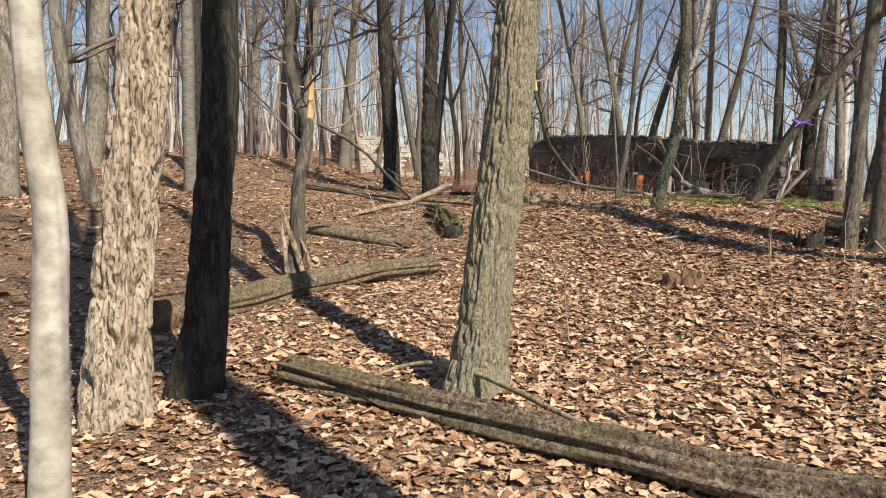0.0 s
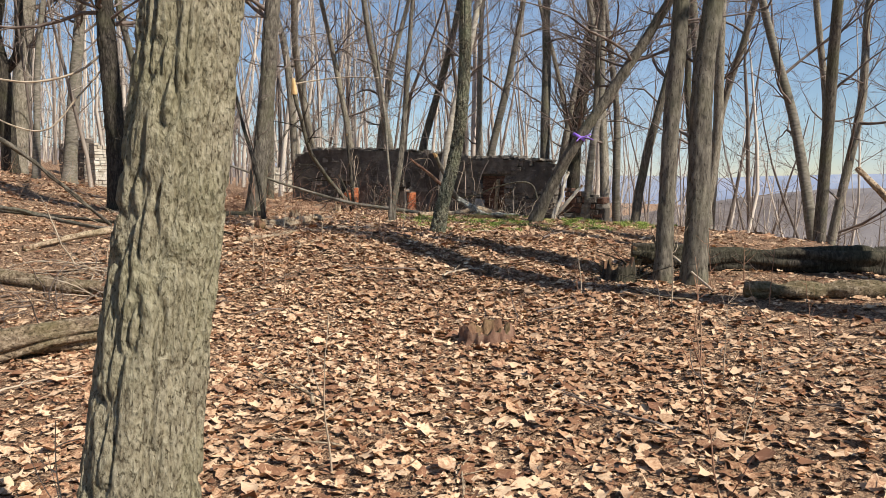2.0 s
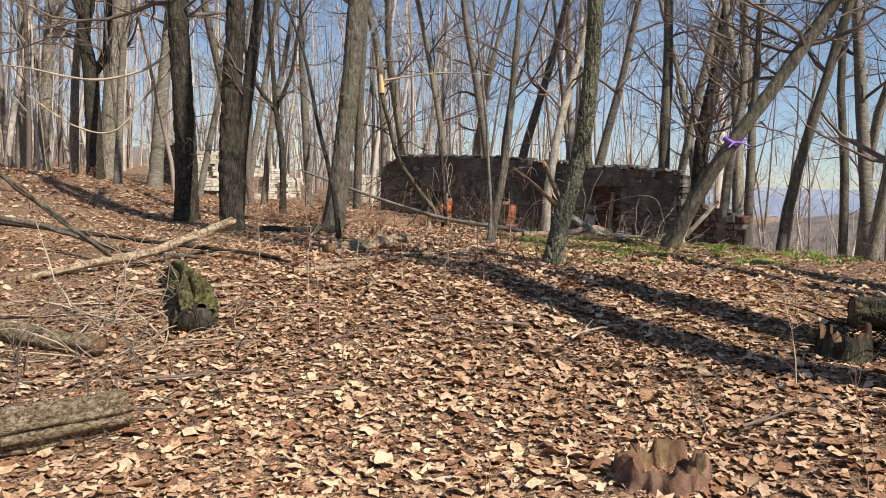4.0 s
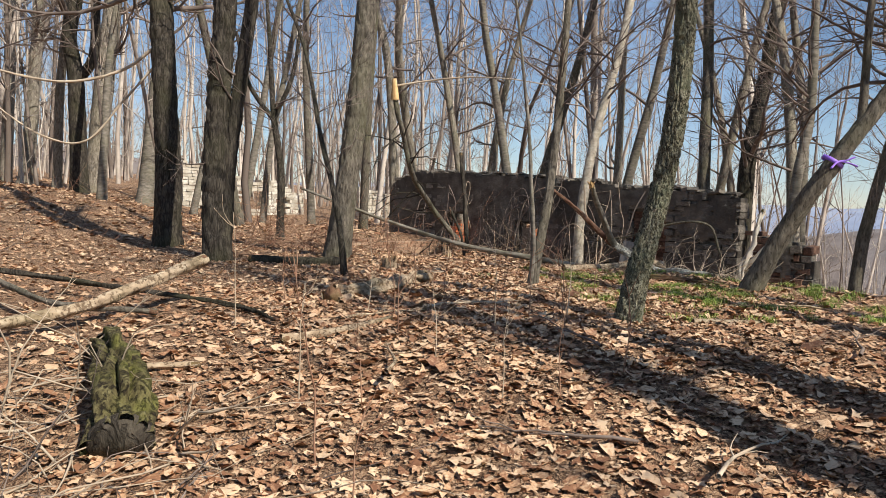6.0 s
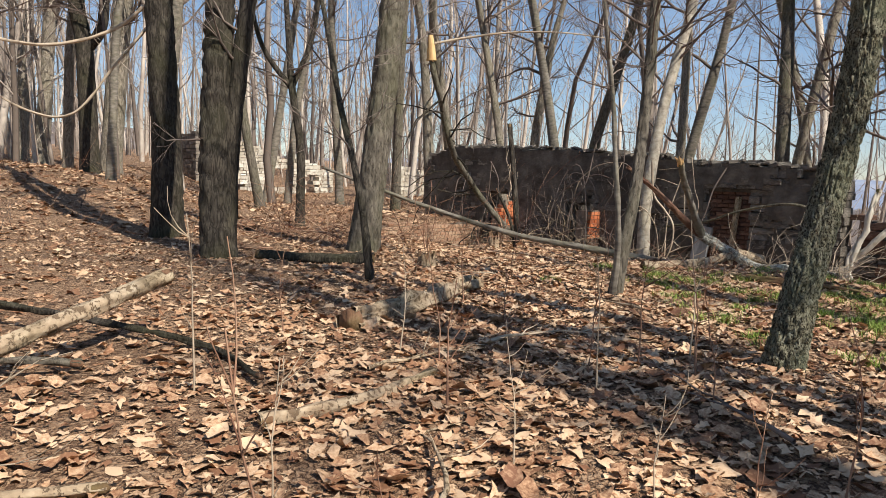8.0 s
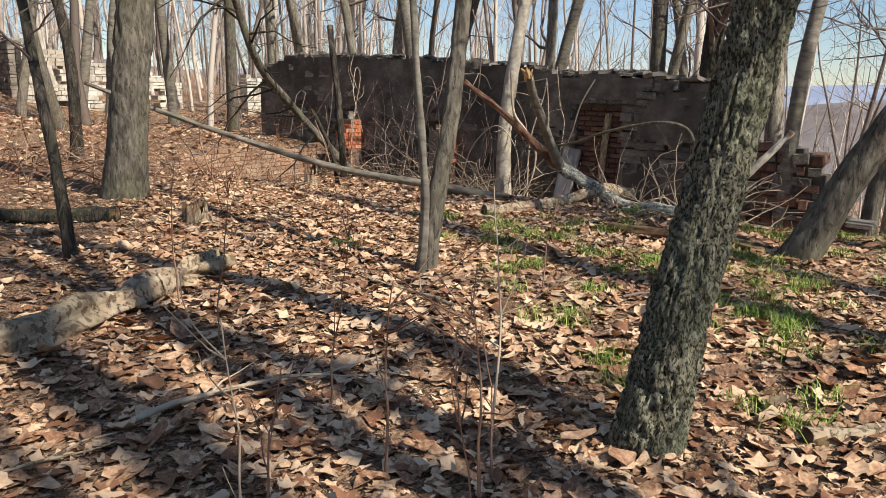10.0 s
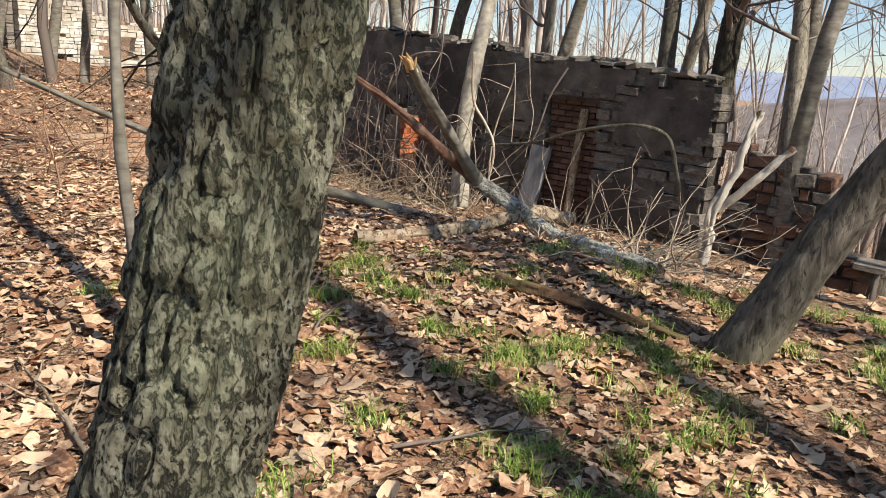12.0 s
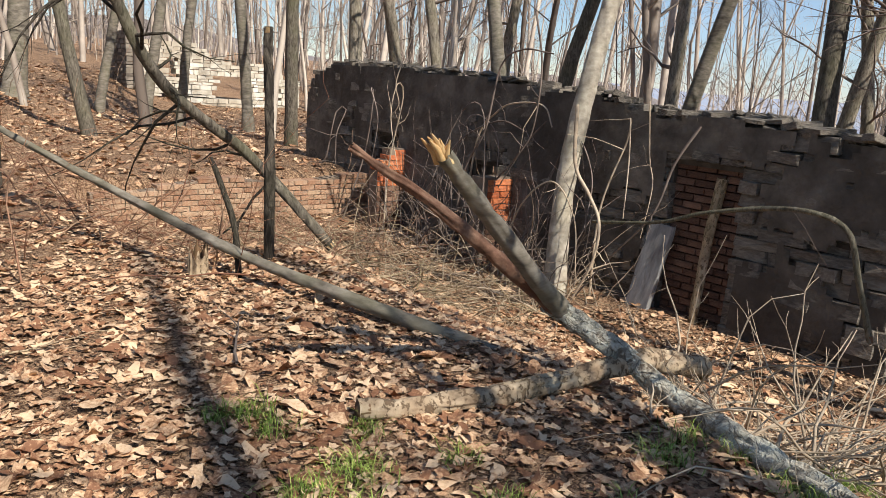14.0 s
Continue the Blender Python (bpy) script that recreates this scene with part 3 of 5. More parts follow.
for x, y, w, k in ((7.4, 4.3, .12, 38), (12.6, 7.1, .18, 39)):
    tree("maple", [(x, y, 0), (x + .05, y, 3), (x + .15, y + .1, 6.5)], w, w * .8, BARK_GREY, "unseen tall grey forest tree beside the path", k, low=5, height=16, sides=24, fine=0.2, cells=8)
tree("maple", [(-6.19, 30.55, 1.53), (-6.31, 30.74, 3.78), (-6.38, 30.84, 4.95), (-6.60, 30.95, 6.11), (-6.45, 31.01, 7.11)], 0.251, 0.201, BARK_DARK, "forked dark tree with a crooked fork", 401, height=15, low=4, sides=20, fine=0.15, cells=8, forks=(([(-6.36, 30.82, 4.78), (-5.88, 30.81, 5.54), (-5.82, 30.92, 7.13), (-5.73, 31.02, 8.63)], 0.161, 0.100),))
tree("maple", [(-6.99, 34.73, 1.62), (-6.75, 34.93, 4.78), (-6.46, 35.14, 8.14)], 0.356, 0.297, BARK_TAN, "thick grey tree standing among others", 402, height=15, low=4, sides=20, fine=0.15, cells=8)
tree("beech", [(-4.97, 28.34, 1.30), (-4.92, 28.44, 2.85), (-4.85, 28.58, 4.82), (-4.66, 28.69, 6.65)], 0.114, 0.084, BARK_SMOOTH, "slim pale tree at the wood edge", 403, height=15, low=4, sides=20, fine=0.15, cells=8)
tree("beech", [(-4.76, 32.36, 1.39), (-4.53, 32.53, 4.04), (-4.20, 32.75, 7.69)], 0.255, 0.182, BARK_SMOOTH, "pale smooth tree with a broad foot", 404, height=15, low=4, sides=20, fine=0.15, cells=8)
tree("beech", [(-3.55, 34.18, 0.89), (-3.10, 34.28, 3.11), (-2.47, 34.43, 6.28), (-2.31, 34.55, 8.26)], 0.129, 0.099, BARK_SMOOTH, "slim pale tree leaning slightly", 405, height=15, low=4, sides=20, fine=0.15, cells=8)
tree("beech", [(-1.58, 31.86, 0.76), (-1.26, 31.97, 2.86), (-0.93, 32.09, 5.05), (-0.53, 32.23, 7.79)], 0.128, 0.091, BARK_SMOOTH, "slim pale tree leaning slightly", 406, height=15, low=4, sides=20, fine=0.15, cells=8)
tree("beech", [(-1.02, 32.79, 0.64), (-0.79, 32.95, 3.30), (-0.27, 33.09, 6.16), (0.07, 33.18, 8.07)], 0.114, 0.086, BARK_SMOOTH, "slim pale tree leaning slightly", 407, height=15, low=4, sides=20, fine=0.15, cells=8)
tree("maple", [(-7.21, 31.72, 1.59), (-7.18, 31.95, 4.73), (-6.96, 32.11, 7.35)], 0.140, 0.122, BARK_TAN, "slim grey tree at the wood edge", 408, height=15, low=4, sides=20, fine=0.15, cells=8)
tree("maple", [(-11.70, 39.45, 1.51), (-11.66, 39.75, 5.61), (-11.65, 40.00, 9.02)], 0.228, 0.205, BARK_TAN, "slim grey tree at the wood edge", 409, height=15, low=4, sides=20, fine=0.15, cells=8)
snag = tree("dead_tree", [(-1.93, 9.24, 0.1), (-1.88, 9.3, .5), (-1.86, 9.3, 1.1), (-1.75, 9.4, 1.85), (-1.88, 9.45, 2.3), (-1.98, 9.5, 2.8), (-1.95, 9.55, 3.4)], .10, .06, BARK_GREY,
            "dead crooked tree with peeling pale wood", 33, cells=8, depth=0.012, sides=32, height=5, low=1.6, reach=2.2, count=6)


# ---- the distance ----
def ridge(at, width, deep, tall, seed, turn):
    """One long wooded ridge across the valley."""
    u, v = np.linspace(-1, 1, 90), np.linspace(-1, 1, 18)
    U, V = np.meshgrid(u, v, indexing="ij")
    h = tall * (1 - V * V) * (0.75 + 0.25 * np.sin(3.1 * U + seed) + 0.10 * np.sin(9 * U + 2 * seed)) * np.clip(1.15 - U ** 4, 0.1, 1)
    P = np.stack([U * width, V * deep, h], -1).reshape(-1, 3)
    a, b = np.meshgrid(np.arange(89), np.arange(17), indexing="ij")
    q = np.stack([a * 18 + b, (a + 1) * 18 + b, (a + 1) * 18 + b + 1, a * 18 + b + 1], -1).reshape(-1, 4)
    ob = new("backdrop", mesh_of("backdrop", P, q))
    ob.data.materials.append(HILL)
    ob.matrix_world = pose(*at, 0, 0, turn)
    return tagged(ob, "hazy blue wooded ridge across the valley", "hill", kind="structure")


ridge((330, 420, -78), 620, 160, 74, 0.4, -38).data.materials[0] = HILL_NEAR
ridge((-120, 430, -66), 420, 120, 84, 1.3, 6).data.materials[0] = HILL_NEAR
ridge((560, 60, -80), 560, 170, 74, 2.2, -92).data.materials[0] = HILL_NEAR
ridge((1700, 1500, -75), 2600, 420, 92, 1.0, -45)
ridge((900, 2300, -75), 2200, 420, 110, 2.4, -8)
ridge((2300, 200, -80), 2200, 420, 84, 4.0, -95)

# the far wood: many slim bare trees
def ribbons(q, root, way, wide):
    """Fine tapering twigs, each bent once: corners (n, 6, 3)."""
    n = len(root)
    side = np.cross(way, q.normal(0, 1, (n, 3)))
    side *= wide / (np.linalg.norm(side, axis=1)[:, None] + 1e-9)
    mid = root + way * 0.5 + q.normal(0, 0.07, (n, 3)) * np.linalg.norm(way, axis=1)[:, None]
    tip = root + way + (0, 0, 0.05)
    return np.stack([root - side, root + side, mid - side * 0.7, mid + side * 0.7, tip - side * 0.3, tip + side * 0.3], 1)


def far_tree(seed, height, r0, count, reach, low, sprays=(36, 90)):
    """A bare tree of few faces: trunk, branches and two generations of twigs in one."""
    q = np.random.default_rng(seed)
    line, rad = limb(q, (0, 0, -0.3), (q.normal(0, .05), q.normal(0, .05), 1), height, r0, 0.07, 0.12, 8)
    t = Tubes().add(line, rad, 5)
    roots = []
    for _ in range(count):
        z = low + (height * 0.95 - low) * q.random()
        i = min(max(int(np.searchsorted(line[:, 2], z)), 1), 7)
        p = line[i - 1] + (line[i] - line[i - 1]) * ((z - line[i - 1, 2]) / max(0.01, line[i, 2] - line[i - 1, 2]))
        a = q.uniform(0, 2 * np.pi)
        size = reach * q.uniform(0.5, 1.15) * (1.1 - 0.6 * z / height)
        pts, rr = limb(q, p, (math.cos(a), math.sin(a), q.uniform(0.25, 1.1)), size, max(0.011, rad[i] * q.uniform(0.25, 0.5)), 0.2, 0.15, 4)
        t.add(pts, np.maximum(rr, 0.006), 3)
        for k in range(1, 4):
            roots.append((pts[k], pts[k] - pts[k - 1]))
    v, f = np.concatenate(t.v), np.concatenate(t.f)
    quads = np.array([[0, 1, 3, 2], [2, 3, 5, 4]])
    at, way = np.array([b[0] for b in roots]), np.array([b[1] for b in roots])
    for n, reach_, wide in ((sprays[0], 0.34 * reach, 0.010), (sprays[1], 0.20 * reach, 0.0075)):
        pick = q.integers(0, len(at), n)
        w = way[pick] / (np.linalg.norm(way[pick], axis=1)[:, None] + 1e-9) + q.normal(0, 0.5, (n, 3)) + (0, 0, 0.1)
        w *= (reach_ * q.uniform(0.5, 1.3, n) / np.linalg.norm(w, axis=1))[:, None]
        c = ribbons(q, at[pick], w, wide)
        f = np.concatenate([f, (quads[None] + 6 * np.arange(n)[:, None, None]).reshape(-1, 4) + len(v)])
        v = np.concatenate([v, c.reshape(-1, 3)])
        at, way = np.concatenate([c[:, 2], c[:, 4]]), np.concatenate([w, w])
    return v, f


kinds = []
for k in range(8):
    kinds.append(far_tree(300 + k, 12 + 1.2 * k, 0.085 + 0.011 * k, 16, 3.5, 2.6))
for k in range(8):
    kinds.append(far_tree(340 + k, 12 + 1.2 * k, 0.10 + 0.012 * k, 12, 3.5, 1.6, (30, 60)))
for k in range(5):
    kinds.append(far_tree(320 + k, 4.5 + k, 0.024 + 0.004 * k, 12, 1.7, 0.6, (30, 60)))
wood_v, wood_f, count = [], [], 0
r = np.random.default_rng(41)
spots = []
while len(spots) < 1950:
    a, d = r.uniform(-1.5, 1.35), 24 + 110 * r.random() ** 0.9
    x, y = 2 + d * math.sin(a), 6 + d * math.cos(a)
    along = (x - WALL_O[0]) * WALL_U[0] + (y - WALL_O[1]) * WALL_U[1]
    front = (x - WALL_O[0]) * WALL_N[0] + (y - WALL_O[1]) * WALL_N[1]
    if front > -1.5 and -1 < along < 14 and front < 9:
        continue
    if x > 10 and r.random() < 0.35:
        continue
    if -9 < x < 3 and 32 < y < 50 and r.random() < 0.9:
        continue
    if -6 < x < 4 and y < 30:
        continue
    spots.append((x, y))
for x, y in spots:
    away = math.hypot(x - 2, y - 8)
    v, f = kinds[16 + r.integers(5)] if r.random() < (0.5 if x > 10 else 0.25) else kinds[r.integers(8) + (8 if away > 50 else 0)]
    a, s, w = r.uniform(0, 2 * np.pi), r.uniform(0.7, 1.25), r.uniform(0.5, 1.2)
    c, n = math.cos(a), math.sin(a)
    m = np.array([[c * w, -n * w, 0], [n * w, c * w, 0], [r.normal(0, .0), 0, s]])
    lean = r.normal(0, 0.05, 2)
    p = v @ m.T
    p[:, 0] += lean[0] * p[:, 2]
    p[:, 1] += lean[1] * p[:, 2]
    wood_v.append(p + (x, y, float(land(x, y)) - 0.1))
    wood_f.append(f + count)
    count += len(v)
far_wood = new("far_wood", mesh_of("far_wood", np.concatenate(wood_v), np.concatenate(wood_f)))
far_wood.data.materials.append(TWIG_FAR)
tagged(far_wood, "dense bare grey-brown wood of slim trees", "trees", kind="stuff")

# single trees of the middle distance
MID = [(-9.8, 28, .22), (-12.5, 30, .28), (-14, 22, .25),
       (-7, 14.5, .14), (-6.5, 18.5, .17), (2.2, 29.5, .13), (3.4, 31.5, .16), (5.2, 29.2, .12), (6.4, 27.4, .14), (7.6, 29.5, .16), (8.8, 26.2, .12),
       (9.6, 28.4, .15), (10.4, 24.2, .17), (11.8, 26.5, .14), (11.2, 21.6, .15), (12.6, 23.2, .13), (10.3, 18.6, .11), (11.4, 17.6, .13), (13.2, 19.4, .15),
       (12.2, 14.6, .12), (16.5, 19, .13), (18, 16, .15), (15, 10.5, .12), (17.5, 12, .14), (19, 21, .16), (20.5, 17, .13), (14.6, 22, .12), (16.8, 24.5, .15), (13, 27, .13), (14.2, 16.4, .14), (13.4, 12.2, .15), (15.5, 13.5, .13), (0.6, 33, .14), (-1.2, 28, .12), (4.4, 34, .17), (7, 33, .15)]
stock = []
for k in range(7):
    t, c = plan_tree(500 + k, 13.5 + k, 0.16, 26, 3.6, 3, 2.6 + 0.5 * (k % 3), sides=16)
    proto = thing("forest_tree", (0, 0, 0), "slim bare forest tree with grey-brown bark", "tree", "trees of the wood")
    part("trunk", t.mesh("trunk"), (BARK_TAN, BARK_SMOOTH, BARK_GREY)[k % 3], proto)
    part("crown", c.mesh("crown"), TWIG, proto, "bare grey-brown branches and twigs")
    stock.append(proto)
r = np.random.default_rng(43)
for k, (x, y, w) in enumerate(MID):
    m = pose(x, y, float(land(x, y)) - 0.02, r.normal(0, 2.5), r.normal(0, 2.5), r.uniform(0, 360)) @ Matrix.Diagonal((w / 0.16, w / 0.16, 1, 1))
    if k < len(stock):
        stock[k].matrix_world = m
    else:
        ob = copy_thing(stock[k % 7], Matrix.Identity(4))
        ob.matrix_world = m


# ---- the ruins ----
def block(seed, sx=1, sy=1, sz=1, jag=0.04):
    """A rough block of unit size about its middle, corners knocked about and edges eased."""
    bm = bmesh.new()
    bmesh.ops.create_cube(bm, size=1)
    bmesh.ops.bevel(bm, geom=bm.edges[:], offset=0.045, segments=1, affect="EDGES")
    q = np.random.default_rng(seed)
    for v in bm.verts:
        v.co = Vector((v.co.x * sx, v.co.y * sy, v.co.z * sz)) + Vector(q.normal(0, jag, 3)) * 0.6
    me = bpy.data.meshes.new("block")
    bm.to_mesh(me)
    bm.free()
    return me


STONES, BRICKS = [block(60 + k) for k in range(12)], [block(90 + k, jag=0.025) for k in range(8)]
TOP_S = [-0.1, 0.15, 0.9, 2.5, 3.4, 4.4, 5.3, 5.9, 6.4, 6.6, 7.4, 7.5, 8.0, 8.6, 9.65]
TOP_Z = [1.75, 2.1, 2.32, 2.3, 2.25, 2.23, 2.15, 2.14, 2.1, 2.06, 1.94, 1.98, 1.98, 1.93, 1.83]
HOLES = [(2.15, 2.72, -0.3, 1.27), (4.45, 4.98, -0.3, 1.12), (7.45, 8.2, -0.5, 1.5)]


def long_top(s):
    return float(np.interp(s, TOP_S, TOP_Z))


def turned(s, d, z):
    """A pose at a place on the long wall, x along the wall, y out of its front."""
    p = wall_place(s, d, z)
    return Matrix.Translation(p) @ Matrix(((WALL_U[0], WALL_N[0], 0, 0), (WALL_U[1], WALL_N[1], 0, 0), (0, 0, -1, 0), (0, 0, 0, 1))) @ Matrix.Diagonal((1, 1, -1, 1))


def laid(name, meshes, material, parent, m, size, r):
    """One stone or brick of a wall."""
    ob = new(name, meshes[r.integers(len(meshes))])
    if not ob.data.materials:
        ob.data.materials.append(material)
    ob.material_slots[0].link = "OBJECT"
    ob.material_slots[0].material = material
    ob.matrix_world = m @ Matrix.Diagonal((*size, 1))
    ob.parent = parent
    return ob


def core_boxes(name, spans, thick, m_of, material, label):
    """The body of a wall from upright boxes (s0, s1, z0, z1)."""
    bm = bmesh.new()
    for s0, s1, z0, z1 in spans:
        made = bmesh.ops.create_cube(bm, size=1)["verts"]
        for v in made:
            s, d, z = (s0 + s1) / 2 + v.co.x * (s1 - s0), v.co.y * thick, (z0 + z1) / 2 + v.co.z * (z1 - z0)
            v.co = m_of(s, d, z)
    me = bpy.data.meshes.new(name)
    bm.to_mesh(me)
    bm.free()
    me.materials.append(material)
    ob = new(name, me)
    return tagged(ob, label, "wall", kind="structure")


spans = []
for s in np.arange(-0.05, 9.6, 0.1):
    s0, s1, top = s, s + 0.1, long_top(s + 0.05) - 0.05
    low = -0.75
    top += 0.03
    for h0, h1, z0, z1 in HOLES:
        if h0 - 0.03 <= s + 0.05 <= h1 + 0.03:
            low = z1
    spans.append((s0, s1, low, top))
wall_long = core_boxes("wall_1", spans, 0.30, lambda s, d, z: Vector(wall_place(s, d, z)), MORTAR, "long roofless ruin wall of dark weathered stone with broken top")
r = np.random.default_rng(51)
z = -0.7
while z < 2.36:
    h = r.uniform(0.09, 0.18)
    s = -0.1 + r.uniform(0, 0.2)
    while s < 9.62:
        w = r.uniform(0.13, 0.45)
        s1 = min(s + w, 9.68)
        hit = False
        for h0, h1, z0, z1 in HOLES:
            if z0 < z + h / 2 < z1:
                if s < h0 < s1:
                    s1 = h0 if h0 - s > 0.1 else s1
                    hit = h0 - s <= 0.1
                elif h0 <= s < h1:
                    s1, hit = h1, True
        if not hit and s1 - s > 0.08 and z + h * 0.9 < long_top((s + s1) / 2):
            laid("stone", STONES, STONE, wall_long, turned((s + s1) / 2, 0.005 + r.normal(0, 0.02), z + h / 2) @ pose(0, 0, 0, r.normal(0, 2), r.normal(0, 2.5), r.normal(0, 3)), (s1 - s - 0.004, 0.40, h - 0.003), r)
        s = s1
    z += h
# what is left of the render on the front
u_, v_ = np.arange(-0.05, 9.66, 0.06), np.arange(-0.6, 2.4, 0.06)
A, B = np.meshgrid(u_, v_, indexing="ij")
cover = 0.55 * lattice_noise(A * 0.7, B * 1.1, 64, 5) + 0.3 * lattice_noise(A * 2.3, B * 2.3, 64, 6) + 0.2 * lattice_noise(A * 6, B * 6, 64, 7) - 0.10 * step_between(7.6, 9.2, A) * step_between(1.5, 0.9, B) - 0.22 * step_between(0.6, -0.2, B)
D = 0.222 + 0.012 * lattice_noise(A * 3, B * 3, 64, 8) + 0.006 * lattice_noise(A * 9, B * 9, 128, 9)
front = WALL_O + A[..., None] * WALL_U + D[..., None] * WALL_N
a_, b_ = np.meshgrid(np.arange(len(u_) - 1), np.arange(len(v_) - 1), indexing="ij")
keep = (cover[:-1, :-1] > 0.32) & (B[:-1, :-1] + 0.05 < np.interp(A[:-1, :-1], TOP_S, TOP_Z))
for h0, h1, z0, z1 in HOLES:
    keep &= ~((A[:-1, :-1] > h0 - 0.1) & (A[:-1, :-1] < h1 + 0.05) & (B[:-1, :-1] < z1 + 0.06))
cells = np.stack([a_ * len(v_) + b_, (a_ + 1) * len(v_) + b_, (a_ + 1) * len(v_) + b_ + 1, a_ * len(v_) + b_ + 1], -1)[keep]
render_coat = mesh_of("render_coat", np.concatenate([front, B[..., None]], -1).reshape(-1, 3), cells)
part("render_coat", render_coat, PLASTER, wall_long, "dark grey-brown cement render, fallen away in places")
# loose stones along the broken top
for _ in range(150):
    s = r.uniform(0.1, 9.5)
    laid("stone", STONES, STONE, wall_long, turned(s, r.normal(0, 0.07), long_top(s) + r.uniform(-0.03, 0.05)) @ pose(0, 0, 0, r.normal(0, 8), r.normal(0, 8), r.normal(0, 25)),
         (r.uniform(0.06, 0.26), r.uniform(0.08, 0.3), r.uniform(0.02, 0.07)), r)


def brick_stub(s, d0, d1, top_of, material, label, z_low=-0.4, shade_to=-9):
    """A short brick cross wall that stands out from the long wall; its bricks show on the side that faces along the wall."""
    ds = np.arange(d0, d1, 0.1)
    ob = core_boxes("wall_2", [(d, d + 0.1, z_low, top_of(d + 0.05) - 0.02) for d in ds], 0.2, lambda a, b, z: Vector(wall_place(s + b, a, z)), LIME, label)
    q = np.random.default_rng(int(s * 100))
    z, row = z_low, 0
    while z < 1.4:
        d = d0 - 0.11 * (row % 2)
        while d < d1:
            a, b = max(d, d0), min(d + 0.22, d1)
            if b - a > 0.05 and z + 0.05 < top_of((a + b) / 2):
                # lower bricks take the darker brick, so shade is put into the colour
                laid("brick", BRICKS, BRICK_DARK if z < shade_to else material, ob, turned(s, (a + b) / 2, z + 0.037) @ pose(0, 0, 0, 0, 0, q.normal(0, 1)), (0.235 + q.normal(0, 0.006), b - a - 0.01, 0.065), q)
            d += 0.22
        z, row = z + 0.075, row + 1
    return ob


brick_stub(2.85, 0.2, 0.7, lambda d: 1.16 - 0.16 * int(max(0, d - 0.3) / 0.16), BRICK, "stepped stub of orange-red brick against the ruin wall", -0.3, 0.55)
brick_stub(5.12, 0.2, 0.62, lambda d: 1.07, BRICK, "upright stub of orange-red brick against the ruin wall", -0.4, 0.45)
brick_stub(1.9, 0.2, 4.3, lambda d: 0.60 + 0.04 * math.sin(3 * d) - 0.09 * max(0, d - 3.2), BRICK_OLD, "low weathered brick wall closing the ruin's end", -0.25)


def panel(name, s0, s1, z0, z1, d, material, label):
    """Brick infill set back in an opening of the long wall."""
    ob = core_boxes(name, [(s0, s1, z0, z1)], 0.06, lambda s, b, z: Vector(wall_place(s, d - 0.06 + b, z)), BRICK_DARK, label)
    q = np.random.default_rng(int(s0 * 77))
    z, row = z0, 0
    while z < z1 - 0.04:
        s = s0 - 0.11 * (row % 2)
        while s < s1:
            a, b = max(s, s0), min(s + 0.22, s1)
            if b - a > 0.04:
                laid("brick", BRICKS, material, ob, turned((a + b) / 2, d + q.normal(0, 0.004), z + 0.037), (b - a - 0.01, 0.11, 0.065), q)
            s += 0.22
        z, row = z + 0.075, row + 1
    return ob


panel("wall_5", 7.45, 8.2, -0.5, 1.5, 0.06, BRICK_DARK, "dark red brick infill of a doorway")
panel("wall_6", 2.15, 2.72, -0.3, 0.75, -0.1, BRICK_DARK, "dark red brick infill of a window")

# low wall past the right-hand end
def end_top(s):
    return float(np.interp(s, [9.9, 10.2, 10.5, 10.8, 10.95, 11.3], [1.2, 1.12, 1.14, 1.0, 0.4, 0.2]))


low_end = core_boxes("wall_7", [(s, s + 0.1, -1.0, end_top(s + 0.05) - 0.06) for s in np.arange(9.9, 11.3, 0.1)], 0.3,
                     lambda s, d, z: Vector(wall_place(s, d - 0.25, z)), MORTAR, "crumbling brown end of the ruin wall")
q = np.random.default_rng(53)
z = -0.9
while z < 1.25:
    h, s = q.uniform(0.06, 0.15), 9.85 - q.uniform(0, 0.2)
    while s < 11.3:
        w = q.uniform(0.1, 0.34)
        if z + h * 0.7 < end_top(s + w / 2):
            laid("stone", STONES, BRICK_DARK if q.random() < 0.65 else STONE, low_end, turned(s + w / 2, -0.25 + q.normal(0, 0.035), z + h / 2) @ pose(0, 0, 0, q.normal(0, 3), q.normal(0, 3), q.normal(0, 5)), (w - 0.012, 0.4, h - 0.012), q)
        s += w
    z += h

# the pale ruin further off
K, KU, KN = np.array([-5.5, 42.6]), np.array([0.813, 0.582]), np.array([0.582, -0.813])


def pale_place(s, d, z):
    p = K + KU * s + KN * d
    return Vector((p[0], p[1], z))


def pale_top(s):
    return 3.15 - 0.2 * s - 0.12 * math.sin(2.3 * s) - 0.1 * (int(s * 2.7) % 3 == 1)


